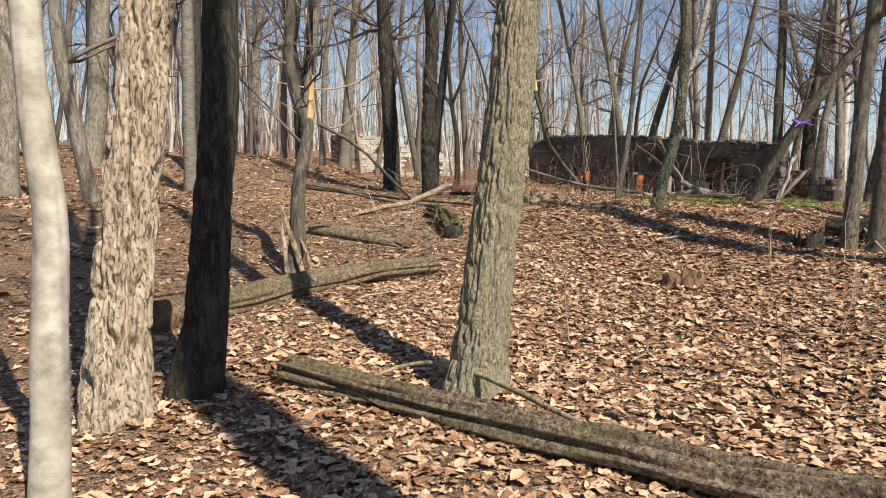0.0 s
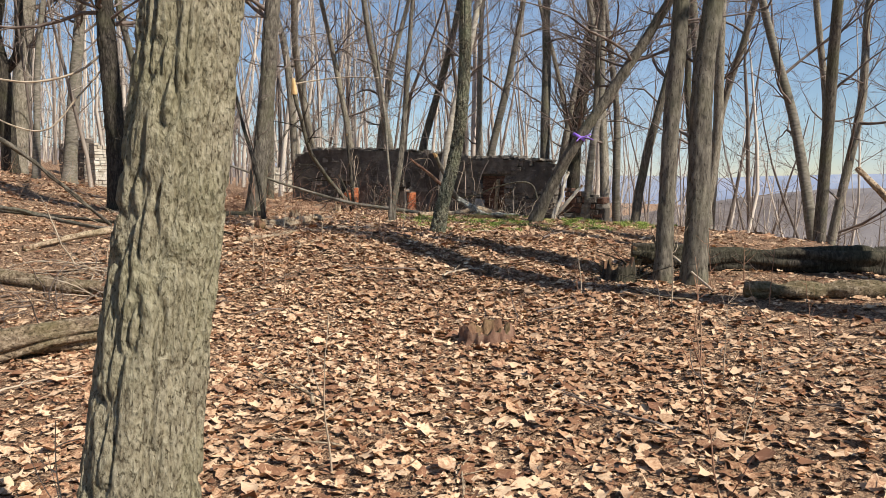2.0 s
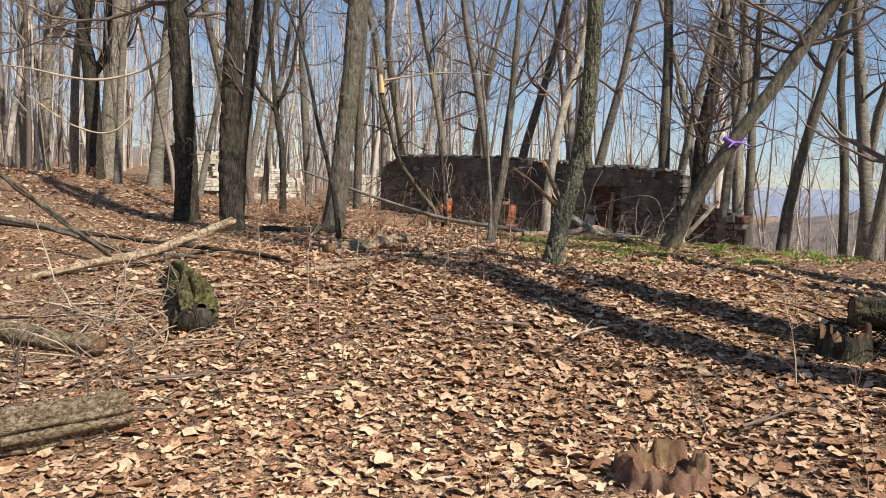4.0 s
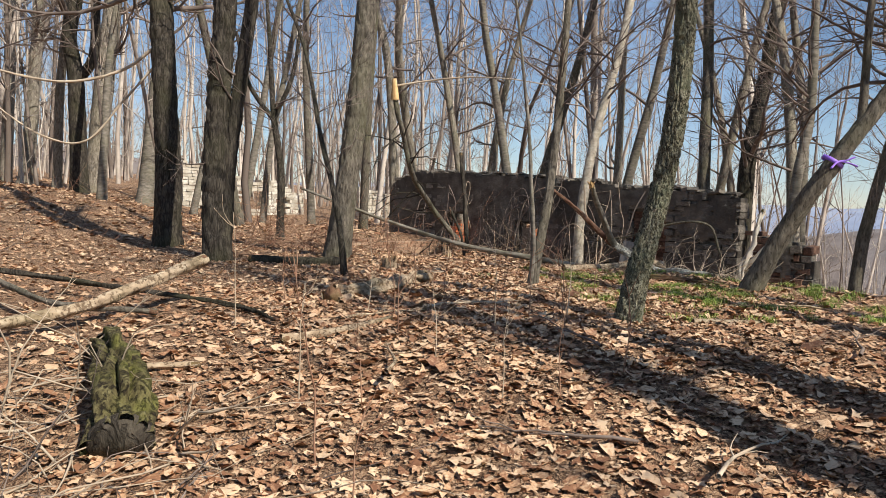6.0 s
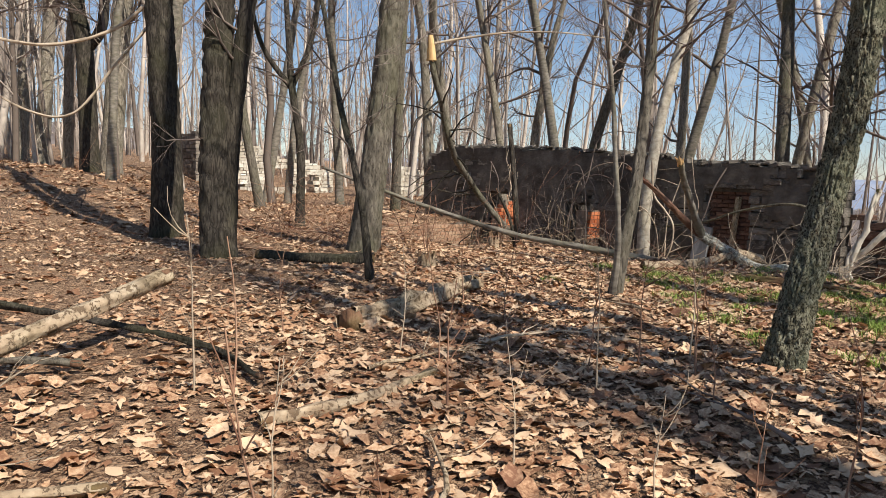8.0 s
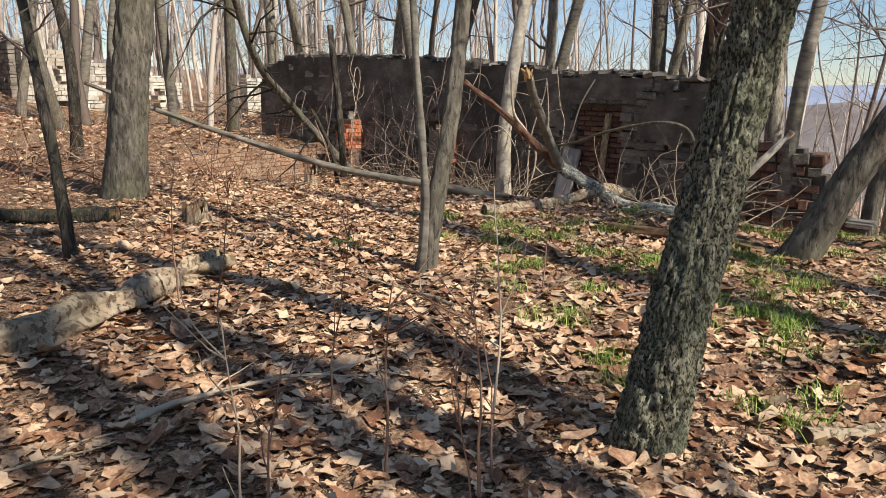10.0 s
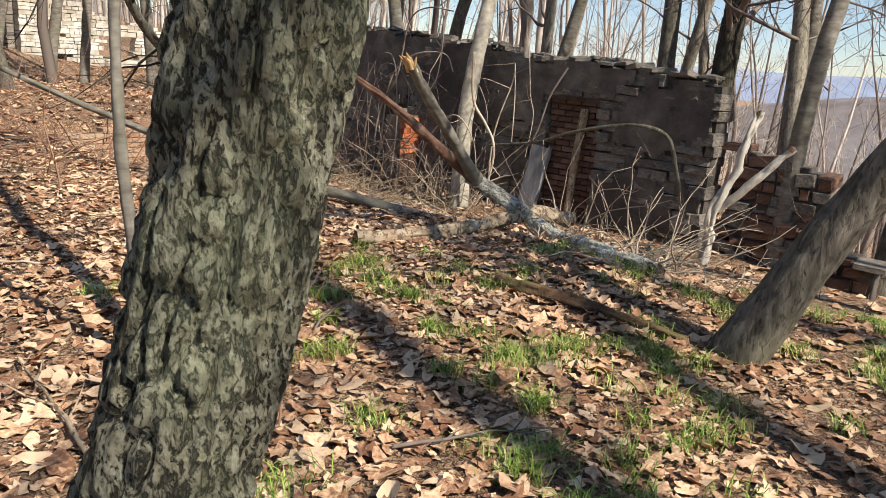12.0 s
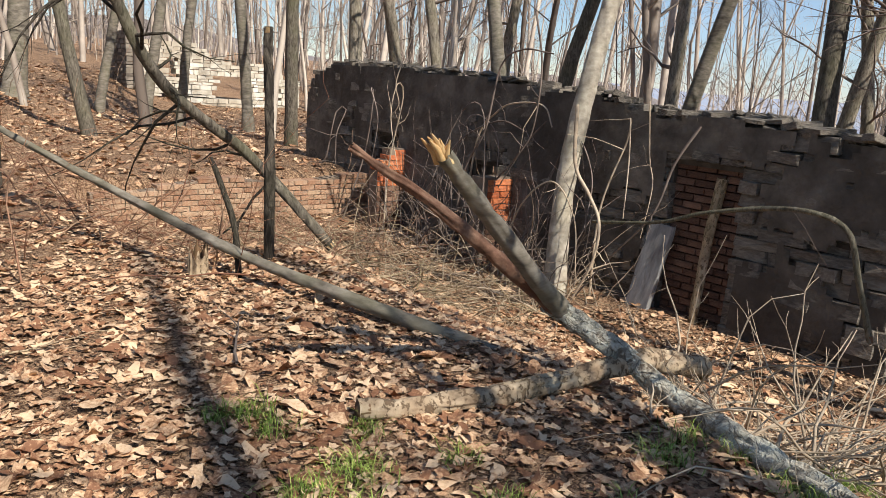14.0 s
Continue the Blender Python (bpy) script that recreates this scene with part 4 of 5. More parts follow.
def rubble_wall(name, place, length, top_of, holes, material, label, seed):
    """A far rubble wall whose stones are real but joined."""
    q = np.random.default_rng(seed)
    v, f = [], []
    z = 0.3
    cube = np.array([[x, y, w] for x in (-.5, .5) for y in (-.5, .5) for w in (-.5, .5)])
    faces = np.array([[0, 1, 3, 2], [4, 6, 7, 5], [0, 4, 5, 1], [2, 3, 7, 6], [0, 2, 6, 4], [1, 5, 7, 3]])
    while z < 4:
        h, s = q.uniform(0.09, 0.2), 0.0
        while s < length:
            w = min(q.uniform(0.14, 0.5), length - s)
            mid = s + w / 2
            if z + h * 0.6 < top_of(mid) and w > 0.05 and not any(a < mid < b and c < z + h / 2 < e for a, b, c, e in holes):
                c8 = cube * (w - 0.02, 0.5 + q.normal(0, 0.03), h - 0.02) + q.normal(0, 0.008, (8, 3))
                f.append(faces + 8 * len(v))
                v.append(np.array([place(mid + a, b, z + h / 2 + c) for a, b, c in c8]))
            s += w
        z += h
    ob = new(name, mesh_of(name, np.concatenate(v), np.concatenate(f), False))
    ob.data.materials.append(material)
    return tagged(ob, label, "wall", kind="structure")


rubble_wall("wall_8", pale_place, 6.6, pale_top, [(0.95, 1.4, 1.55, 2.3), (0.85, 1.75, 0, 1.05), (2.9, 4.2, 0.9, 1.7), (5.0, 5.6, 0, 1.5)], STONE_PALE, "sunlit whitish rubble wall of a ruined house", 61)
rubble_wall("wall_9", lambda s, d, z: Vector((*(K - KN * (s + 0.3) - KU * d), z)), 2.6, lambda s: 3.25 - 0.1 * s, [], STONE_SHADE, "gable wall of a ruined house, its shade put into the colour", 62)
rubble_wall("wall_10", lambda s, d, z: Vector((*(np.array([2.6, 44.0]) + KU * s + KN * d), z)), 5.0, lambda s: 2.1 - 0.15 * s, [], STONE_PALE, "low pale rubble wall far among the trees", 63)


# ---- dead wood ----
BENT = [(7.11, .9, .89), (7.83, .9, 1.02), (8.27, .9, 1.18), (8.76, .9, 1.31), (9.17, .9, 1.36), (9.48, .9, 1.27), (9.62, .9, .92), (9.78, .9, .5)]
def log(name, pts, r0, r1, material, label, seed, sides=28, cells=10, depth=0.012, end_material=None, step=0.03, category="log", tall=4.0, flare=0.0):
    """A lying or leaning length of wood, with its broken or sawn ends."""
    base = np.asarray(pts[0], float)
    line, where = smooth_line(np.asarray(pts, float), step)
    rad = r0 + (r1 - r0) * where / where.max()
    root = thing(name, base, label, category)
    part("bark", Tubes().add(line - base, rad, sides, bark_relief(seed, cells, depth, tall, flare)).mesh("bark"), material, root)
    q = np.random.default_rng(seed)
    for end, nxt, rr in ((0, 1, r0), (-1, -2, r1)):
        way = line[end] - line[nxt]
        way /= np.linalg.norm(way)
        cap = Tubes().add([line[end] - base - way * 0.05, line[end] - base - way * 0.004, line[end] - base + way * 0.012], [rr * 0.99, rr * 0.97, 0.001], sides,
                          lambda a, h, rad2: rad2 * (1 + q.normal(0, 0.03, rad2.shape)))
        part("broken_end", cap.mesh("broken_end"), end_material or WOOD_ROT, root, "rough end grain")
    return root


def flat(pts, lift):
    return [on_land(x, y, lift) for x, y in pts]


log("fallen_log", flat([(-1.0, 4.72), (-.22, 4.2), (.42, 3.7), (.92, 3.3), (1.4, 2.95), (2.0, 2.5), (2.6, 2.0)], .075), .085, .12, LOG_BARK,
    "long decaying log with split grey bark lying in leaves", 71, cells=13, depth=0.045, sides=80, step=0.02, tall=0.7)
log("fallen_log", flat([(-2.42, 6.2), (-2.08, 7.2), (-1.26, 8.5), (-.13, 9.25)], .11), .16, .11, LOG_BARK,
    "thick mossy log with a dark hollow sawn end", 72, cells=13, depth=0.03, sides=64, tall=0.8)
log("fallen_log", flat([(1.1, 13.7), (1.5, 14.3), (1.85, 14.8), (2.2, 15.35)], .06), .085, .075, DEADWOOD,
    "short yellow-green log with bark coming away", 73, cells=7, depth=0.045, sides=56, step=0.02, tall=2.2)
log("fallen_log", flat([(0.0, 17.7), (.66, 17.3), (1.35, 17.2)], .05), .06, .07, BARK_DARK, "dark log lying beyond the saplings", 74)
log("fallen_log", flat([(-2.0, 10.8), (-1.12, 10.4), (-.5, 10.15)], .06), .08, .07, LOG_BARK, "weathered log among brushwood", 75)
log("fallen_log", flat([(4.4, 16.92), (4.9, 17.1), (5.4, 17.35)], .05) + [(5.85, 17.5, .78), (6.25, 17.65, .70)], .045, .065, DEADWOOD,
    "split grey log lying at the edge of the hollow", 76, cells=8, depth=0.014, sides=32)
log("fallen_log", flat([(5.0, 9.75), (5.6, 9.45), (6.4, 8.95), (7.4, 8.5), (8.8, 7.9)], .13), .12, .16, BARK_DARK, "thick dark decaying log behind the pair of trees", 77, sides=40, depth=0.045, cells=7, tall=1.8)
log("fallen_log", flat([(4.95, 7.78), (5.5, 7.45), (6.3, 7.0)], .07), .07, .09, LOG_BARK, "short thick log among leaves", 78, depth=0.03, cells=7, tall=2.2)
log("fallen_log", [on_land(.1, 10.42, .07), on_land(.03, 10.72, .14), on_land(-.08, 11.05, .16), on_land(-.2, 11.4, .12), on_land(-.3, 11.62, .06)], .15, .07, MOSSY_WOOD,
    "mossy rotten log with a torn dark hollow end", 91, cells=11, depth=0.06, sides=72, step=0.015, tall=3.0, end_material=BARK_DARK)
log("fallen_branch", flat([(5.15, 16.0), (5.5, 15.55), (5.85, 15.05)], .03), .04, .03, WOOD_ROT, "rotten dark branch on the grass", 79)
fallen = log("fallen_tree", [(6.32, 16.25, .66), (6.12, 16.8, .67), (5.98, 17.3, .66), (5.7, 17.5, .84), (5.34, 17.63, 1.05)], .068, .056, BARK_LICHEN,
             "fallen lichen-covered trunk propped up and split in two", 80, cells=9, depth=0.018, sides=40, step=0.02, end_material=BARK_DARK)
base = np.array((6.32, 16.25, .66))
for nm, pts, r0, r1, mat_, lab in (("limb", [(5.4, 17.6, 1.02), (5.1, 17.25, 1.38), (4.85, 16.95, 1.68), (4.69, 16.71, 1.88)], .046, .034, BARK_SMOOTH, "grey limb with a fresh orange break"),
                                   ("limb", [(5.38, 17.62, 1.03), (5.0, 17.5, 1.33), (4.65, 17.4, 1.6), (4.3, 17.29, 1.83)], .046, .018, STRIPPED, "reddish stripped limb")):
    line, w = smooth_line(pts, 0.03)
    part(nm, Tubes().add(line - base, np.linspace(r0, r1, len(line)), 24, bark_relief(81, 7, 0.008)).mesh(nm), mat_, fallen, lab)
q = np.random.default_rng(5)
tip = Tubes()
for _ in range(9):
    o = q.normal(0, 0.018, 3)
    tip.add(np.array([(4.70, 16.73, 1.86), (4.68, 16.70, 1.90), (4.66 + o[0], 16.68 + o[1], 1.93 + abs(o[2]))]) + o * 0.8 - base, [0.018, 0.014, 0.003], 6)
part("splintered_tip", tip.mesh("splintered_tip"), WOOD_FRESH, fallen, "splintered orange heartwood")
log("fallen_branch", [(5.15, 17.97, .61), (4.4, 18.4, .72), (3.39, 19.1, .86), (2.5, 19.6, 1.1), (1.55, 20.05, 1.41), (.6, 20.5, 1.75)], .05, .02, BARK_SMOOTH,
    "long bent grey branch lying across the leaves", 82, sides=20, depth=0.006)
ARCH = [(3.9, 20.95, .5), (3.18, 20.83, 1.3), (2.91, 20.48, 1.6), (2.65, 20.11, 1.9), (2.5, 19.86, 2.2), (2.4, 19.72, 2.5), (2.33, 19.58, 2.75), (2.24, 19.5, 3.0), (2.17, 19.45, 3.3)]
arch = log("leaning_dead_tree", ARCH, .05, .04, BARK_GREY,
           "bare crooked stem leaning over, its broken tip pale", 83, sides=18, depth=0.005, category="dead tree", end_material=WOOD_FRESH)
part("splintered_tip", Tubes().add(np.array([(2.175, 19.455, 3.27), (2.165, 19.45, 3.45), (2.15, 19.45, 3.62)]) - ARCH[0], [.05, .045, .03], 8, bark_relief(3, 5, 0.012)).mesh("splintered_tip"), WOOD_FRESH, arch, "pale splintered wood")
q = np.random.default_rng(9)
for a in np.linspace(0.1, 0.75, 14):
    p = np.array([np.interp(a, np.linspace(0, 1, 9), c) for c in zip(*ARCH)])
    pts, rad = limb(q, p, q.normal(0, 1, 3) * (1, .7, .5) + (-.3, 0, -.1), q.uniform(0.5, 1.5), .016, .3, -.05)
    side = Tubes().add(pts - np.array(ARCH[0]), np.maximum(rad, .004), 6)
    twigs(side, q, pts - np.array(ARCH[0]), rad, 0.9, 1, 4, .003)
    part("side_branch", side.mesh("side_branch"), BARK_DARK, arch)
log("dead_sapling", [(3.4, 19.16, .6), (3.34, 19.25, 1.02), (3.2, 19.34, 1.37), (3.14, 19.37, 1.49)], .025, .018, BARK_DARK, "short dark broken dead stem", 94, sides=12, depth=0.004, category="dead tree")
log("bent_branch", [(2.17, 19.45, 3.5), (2.7, 19.35, 3.6), (3.33, 19.26, 3.68), (4.06, 19.16, 3.68), (4.83, 19.03, 3.58)], .02, .008, TWIG_PALE, "thin pale branch arching from a broken tip", 95, sides=10, depth=0.002)
log("dead_post", [(3.53, 19.6, .6), (3.49, 19.8, 1.59), (3.43, 20.0, 2.46)], .045, .036, BARK_DARK, "upright dead stem with stripped dark bark", 84, sides=20, depth=0.01)
log("pole", [wall_place(7.99, .16, 1.42), wall_place(7.95, .2, .8), wall_place(7.93, .24, -.1)], .05, .045, DEADWOOD, "grey wooden post standing in the doorway of the ruin", 86, sides=16, depth=0.006)
log("bent_branch", [wall_place(*BENT[k]) for k in range(8)], .016, .024, BARK_GREY, "thin branch arching in front of the ruin wall", 87, sides=12, depth=0.003)
slab = new("stone_slab", STONES[3])
slab.material_slots[0].link = "OBJECT"
slab.material_slots[0].material = STONE_GREY
slab.matrix_world = turned(7.38, .27, .38) @ pose(0, 0, 0, 6, 8, 0) @ Matrix.Diagonal((.27, .07, 1.0, 1))
tagged(slab, "pale grey stone slab leaning in the ruin doorway", "stone")
log("dead_tree", [(8.22, 18.85, -.3), (8.29, 18.8, .25), (8.24, 18.76, .55), (8.40, 18.7, .95), (8.43, 18.66, 1.25), (8.54, 18.65, 1.62)], .055, .034, WOOD_PEELED, "dead stem peeled to pale whitish wood", 88, sides=28, depth=0.025, cells=6, tall=5)
log("leaning_branch", [(8.3, 18.8, .55), (8.55, 18.55, .95), (8.8, 18.4, 1.3)], .045, .035, WOOD_PEELED, "pale forked limb leaning by the wall", 89, sides=24, depth=0.015, cells=6)
log("fallen_branch", [(-1.55, 11.55, .62), (-1.1, 11.95, .72), (-.68, 12.4, .78), (-.35, 12.85, .9), (.02, 13.4, 1.05)], .032, .05, DEADWOOD, "broken bough with a splintered end propped off the ground", 90, sides=24, depth=0.012)

RIB, RIB_WAY = (6.70, 14.485, 2.19), (0.48, -0.22, 0.85)


def stump(name, x, y, radius, tall, label, seed, material, moss=True):
    """A hollow, rotten stump with a ragged rim."""
    base = on_land(x, y, -0.03)
    root = thing(name, base, label, "stump")
    q = np.random.default_rng(seed)
    sides = 56
    a = np.arange(sides) * 2 * np.pi / sides
    rim = tall * (0.4 + 0.6 * lattice_noise(a / (2 * np.pi) * 15, 0 * a + 3, 15, seed)) + np.abs(q.normal(0, 0.03, sides))
    wob = 1 + 0.3 * (lattice_noise(a / (2 * np.pi) * 7, 0 * a + 1, 7, seed + 1) - 0.5) + q.normal(0, 0.06, sides)
    rings = []
    for f, rr in ((0, 1.35), (0.12, 1.14), (0.3, 1.04), (0.55, 1.0), (0.8, 0.98), (1.0, 0.94), (0.97, 0.74), (0.6, 0.66), (0.3, 0.5), (0.28, 0.02)):
        rings.append(np.stack([np.cos(a) * radius * rr * wob, np.sin(a) * radius * rr * wob, rim * f + q.normal(0, 0.006, sides)], -1))
    m = len(rings)
    i, j = np.meshgrid(np.arange(m - 1), np.arange(sides), indexing="ij")
    k = (j + 1) % sides
    f = np.stack([i * sides + j, i * sides + k, (i + 1) * sides + k, (i + 1) * sides + j], -1).reshape(-1, 4)
    v = np.concatenate(rings)
    part("rotten_wood", mesh_of("rotten_wood", v, f[: 5 * sides]), material, root)
    part("hollow_top", mesh_of("hollow_top", v, f[5 * sides:]), WOOD_ROT, root, "crumbling dark hollow top")
    return root


stump("stump", 2.62, 7.95, 0.21, 0.15, "low rotten stump with a mossy crumbling top", 101, STRIPPED)
stump("stump", 1.95, 17.2, 0.09, 0.2, "small jagged stump in the leaves", 103, DEADWOOD)
stump("stump", 4.55, 9.25, 0.17, 0.24, "dark rotten stump beside the pair of trees", 104, BARK_DARK)
stump("stump", 3.1, 19.2, 0.07, 0.25, "small grey stump near the ruin", 105, DEADWOOD)

log("uprooted_stump", [(11.7, 11.05, -.1), (11.25, 11.3, .4), (10.85, 11.5, .82)], .36, .2, BARK_DARK, "dark uprooted stump lying on the slope", 131, sides=40, cells=9, depth=0.09, tall=2.5)
log("broken_limb", [(11.0, 11.42, .72), (10.6, 11.6, 1.2), (10.2, 11.8, 1.66)], .07, .04, DEADWOOD, "broken limb rising from an uprooted stump", 133, sides=16, depth=0.01)
log("fallen_branch", [(5.6, 10.2, .7), (5.3, 9.3, .58), (4.93, 8.17, .42)], .018, .012, TWIG_PALE, "thin pale branch leaning against the pair of trees", 132, sides=10, depth=0.003)

# splinters at the foot of the dead tree, its torn top
log("split_wood", [(-1.75, 9.05, .05), (-1.9, 9.15, .45), (-2.08, 9.3, .95)], .04, .015, DEADWOOD, "pale split piece leaning on the dead tree", 111, sides=10, depth=0.02)
log("split_wood", [(-1.95, 9.0, .05), (-2.02, 9.15, .5), (-2.1, 9.3, .8)], .03, .012, DEADWOOD, "pale split piece leaning on the dead tree", 112, sides=10, depth=0.015)
log("split_wood", [(-1.66, 9.1, .03), (-1.78, 9.2, .4), (-2.0, 9.3, .75)], .03, .012, DEADWOOD, "grey split piece leaning on the dead tree", 113, sides=10, depth=0.012)
log("split_wood", [(-1.76, 9.4, 1.85), (-1.7, 9.42, 2.2), (-1.68, 9.42, 2.55)], .07, .02, WOOD_FRESH, "torn orange wood where a limb broke off", 114, sides=12, depth=0.02)
log("fallen_branch", [(-1.62, 9.5, 1.95), (-1.2, 9.7, 1.7), (-.85, 10.0, 1.35), (-.5, 10.4, .95)], .026, .01, BARK_GREY, "long dead limb hanging from the dead tree", 115, sides=14)

# boughs and sticks lying about
log("stick", flat([(-.55, 4.2), (-.45, 4.7), (-.15, 4.8), (.12, 4.6), (.44, 4.05), (.7, 3.6), (.95, 3.3)], .03)[:2] + [on_land(-.15, 4.8, .12), on_land(.12, 4.6, .16), on_land(.44, 4.05, .16), on_land(.7, 3.6, .16), on_land(.95, 3.3, .12)],
    .016, .014, DEADWOOD, "thin bent stick lying over a log", 121, sides=10, depth=0.003)
log("fallen_branch", [(-3.2, 13.6, 1.15), (-2.2, 13.7, .98), (-1.5, 13.2, .85), (-.9, 12.6, .78), (-.2, 12.6, .72)], .03, .02, BARK_GREY, "long crooked branch lying in the leaves", 122, sides=12)
log("fallen_branch", [(-3.0, 14.2, 1.0), (-1.6, 13.9, .85), (-.6, 13.6, .76), (.3, 13.0, .72), (.7, 12.4, .7)], .028, .014, BARK_DARK, "long dark branch lying in the leaves", 123, sides=12)
log("fallen_branch", flat([(.75, 11.9), (1.2, 12.1), (1.55, 12.5)], .03), .03, .02, DEADWOOD, "short pale branch in the leaves", 124, sides=12)
log("fallen_branch", flat([(-.3, 11.3), (.3, 11.4)], .025), .025, .02, DEADWOOD, "short pale branch in the leaves", 125, sides=12)
SPOTS = [(1.7, 5.2, 30), (2.6, 5.9, 110), (3.2, 4.6, 60), (0.9, 6.2, 150), (3.5, 8.3, 20), (1.2, 7.2, 75), (2.2, 10.5, 160), (3.2, 10.2, 40), (4.3, 8.2, 130),
         (0.3, 9.8, 10), (1.7, 11.5, 55), (2.8, 11.9, 95), (2.4, 13.4, 25), (3.1, 14.6, 120), (4.6, 14.2, 5), (5.3, 13.4, 140), (4.2, 15.6, 65), (2.3, 16.4, 170),
         (1.6, 12.9, 35), (0.7, 14.9, 80), (2.9, 17.4, 15), (3.7, 17.8, 100), (-0.6, 7.8, 45), (-2.6, 8.4, 125), (4.9, 11.6, 50), (5.8, 12.4, 155)]
q = np.random.default_rng(131)
sticks = []
for k in range(5):
    pts, rad = limb(q, (-0.5, 0, 0.02), (1, 0, 0), 1.0, 0.012, 0.16, 0.0, 8)
    pts[:, 2] = 0.015 + 0.02 * np.abs(np.sin(np.arange(8) * 1.3))
    t = Tubes().add(pts, np.maximum(rad, 0.004), 7)
    for _ in range(3):
        i = q.integers(2, 6)
        p2, r2 = limb(q, pts[i], (0.7, q.choice([-0.6, 0.6]), 0.15), q.uniform(0.15, 0.35), 0.006, 0.2, 0, 4)
        t.add(p2, np.maximum(r2, 0.002), 5)
    sticks.append(t.mesh("fallen_stick"))
for k, (x, y, a) in enumerate(SPOTS):
    ob = new("fallen_stick", sticks[k % 5])
    ob.data.materials.clear()
    ob.data.materials.append((DEADWOOD, TWIG, TWIG_PALE)[k % 5 % 3])
    ob.location, ob.rotation_euler, ob.scale = on_land(x, y, 0.015), (0, 0, radians(a)), [q.uniform(0.5, 1.1)] * 3
    tagged(ob, "dry forked stick lying on fallen leaves", "stick", "sticks on the woodland floor")

log("wood_slab", flat([(4.12, 12.62), (4.5, 12.55), (4.85, 12.5)], -.005), .045, .035, DEADWOOD, "flat weathered slab of wood lying in leaves", 126, sides=14, depth=0.02)

# young shoots that stand in the leaves
SHOOTS = [(.12, 5.0), (1.0, 10.4), (1.15, 9.9), (.9, 11.0), (2.4, 10.9), (1.55, 12.0), (1.75, 11.5), (2.75, 11.9), (1.25, 10.9), (2.05, 10.9), (2.9, 11.2), (3.0, 12.6), (3.1, 12.9),
          (2.6, 13.2), (2.9, 12.4), (2.3, 12.2), (2.0, 14.6), (2.35, 12.5), (1.4, 13.0), (1.6, 12.7), (2.7, 12.7), (3.4, 6.0), (3.9, 7.0), (4.4, 6.4), (2.9, 5.2), (3.1, 7.2),
          (4.9, 7.4), (4.3, 7.9), (1.5, 6.9), (5.0, 8.3), (3.9, 8.8), (2.2, 14.0), (3.9, 14.4), (.4, 12.3), (.7, 13.5), (5.6, 8.6), (1.05, 5.8), (2.1, 4.3)]
shoots = []
for k in range(6):
    t = Tubes()
    tall = q.uniform(0.45, 0.95)
    pts, rad = limb(q, (0, 0, -0.02), (q.normal(0, .1), q.normal(0, .1), 1), tall, 0.005, 0.09, 0.12, 9)
    t.add(pts, np.maximum(rad, 0.0018), 6)
    for _ in range(5):
        i = q.integers(3, 8)
        p2, r2 = limb(q, pts[i], (q.normal(), q.normal(), 0.9), q.uniform(0.1, 0.28), 0.0025, 0.12, 0.1, 5)
        t.add(p2, np.maximum(r2, 0.0012), 4)
    me = t.mesh("seedling")
    me.materials.append(TWIG_RED if k % 3 else TWIG_PALE)
    shoots.append(me)
for k, (x, y) in enumerate(SHOOTS):
    ob = new("seedling", shoots[k % 6])
    ob.location, ob.rotation_euler, ob.scale = on_land(x, y), (0, 0, q.uniform(0, 6.28)), [q.uniform(0.7, 1.25)] * 3
    tagged(ob, "thin leafless reddish-brown seedling standing in dead leaves", "seedling", "seedlings on the woodland floor")


def thicket(name, label, seed, count, spot, length, material, thick=0.004, up=0.6, levels=0, drop=-0.1, bend=0.2):
    """Many thin arching stems in one tangle."""
    q = np.random.default_rng(seed)
    t = Tubes()
    for _ in range(count):
        x, y, lift = spot(q)
        z = float(land(x, y)) + lift
        pts, rad = limb(q, (x, y, z), (q.normal(0, 1), q.normal(0, 1), up * q.uniform(0.2, 1.6)), q.uniform(*length), thick * q.uniform(0.6, 1.6), bend, drop, 8)
        pts[:, 2] = np.maximum(pts[:, 2], land(pts[:, 0], pts[:, 1]) + 0.01)
        t.add(pts, np.maximum(rad, thick * 0.3), 4)
        if levels:
            twigs(t, q, pts, rad, length[0], levels, 3, thick * 0.3)
    ob = new(name, t.mesh(name))
    ob.data.materials.append(material)
    return tagged(ob, label, "brush", kind="stuff")


def by_wall(s0, s1, d0, d1):
    return lambda q: (*wall_place(q.uniform(s0, s1), q.uniform(d0, d1))[:2], 0)


def around(cx, cy, rx, ry):
    return lambda q: (cx + q.normal(0, rx), cy + q.normal(0, ry), 0)


thicket("brambles", "tangle of reddish bramble stems before the low brick wall", 141, 340, by_wall(2.0, 5.6, 1.2, 7.0), (0.6, 1.8), TWIG_RED, 0.005, 0.7, 0, -0.12)
thicket("brambles", "tangle of pale bramble stems against the ruin wall", 142, 60, by_wall(5.2, 7.4, 0.3, 1.6), (0.7, 1.9), TWIG_PALE, 0.006, 1.6, 0, -0.14)
thicket("brambles", "dense low tangle of dead stems in the hollow", 152, 420, by_wall(3.0, 7.4, 0.8, 3.6), (0.5, 1.5), DEADWOOD, 0.005, 0.5, 0, -0.12)
thicket("brushwood", "heap of broken pale twigs under the ruin wall", 143, 190, around(6.75, 17.45, 0.45, 0.4), (0.4, 1.3), TWIG_PALE, 0.008, 0.5, 1, -0.04)
thicket("brambles", "bare dark vine stems rising before the ruin wall", 155, 150, by_wall(3.4, 6.8, 0.25, 1.0), (0.8, 2.3), TWIG, 0.006, 2.2, 0, -0.1)
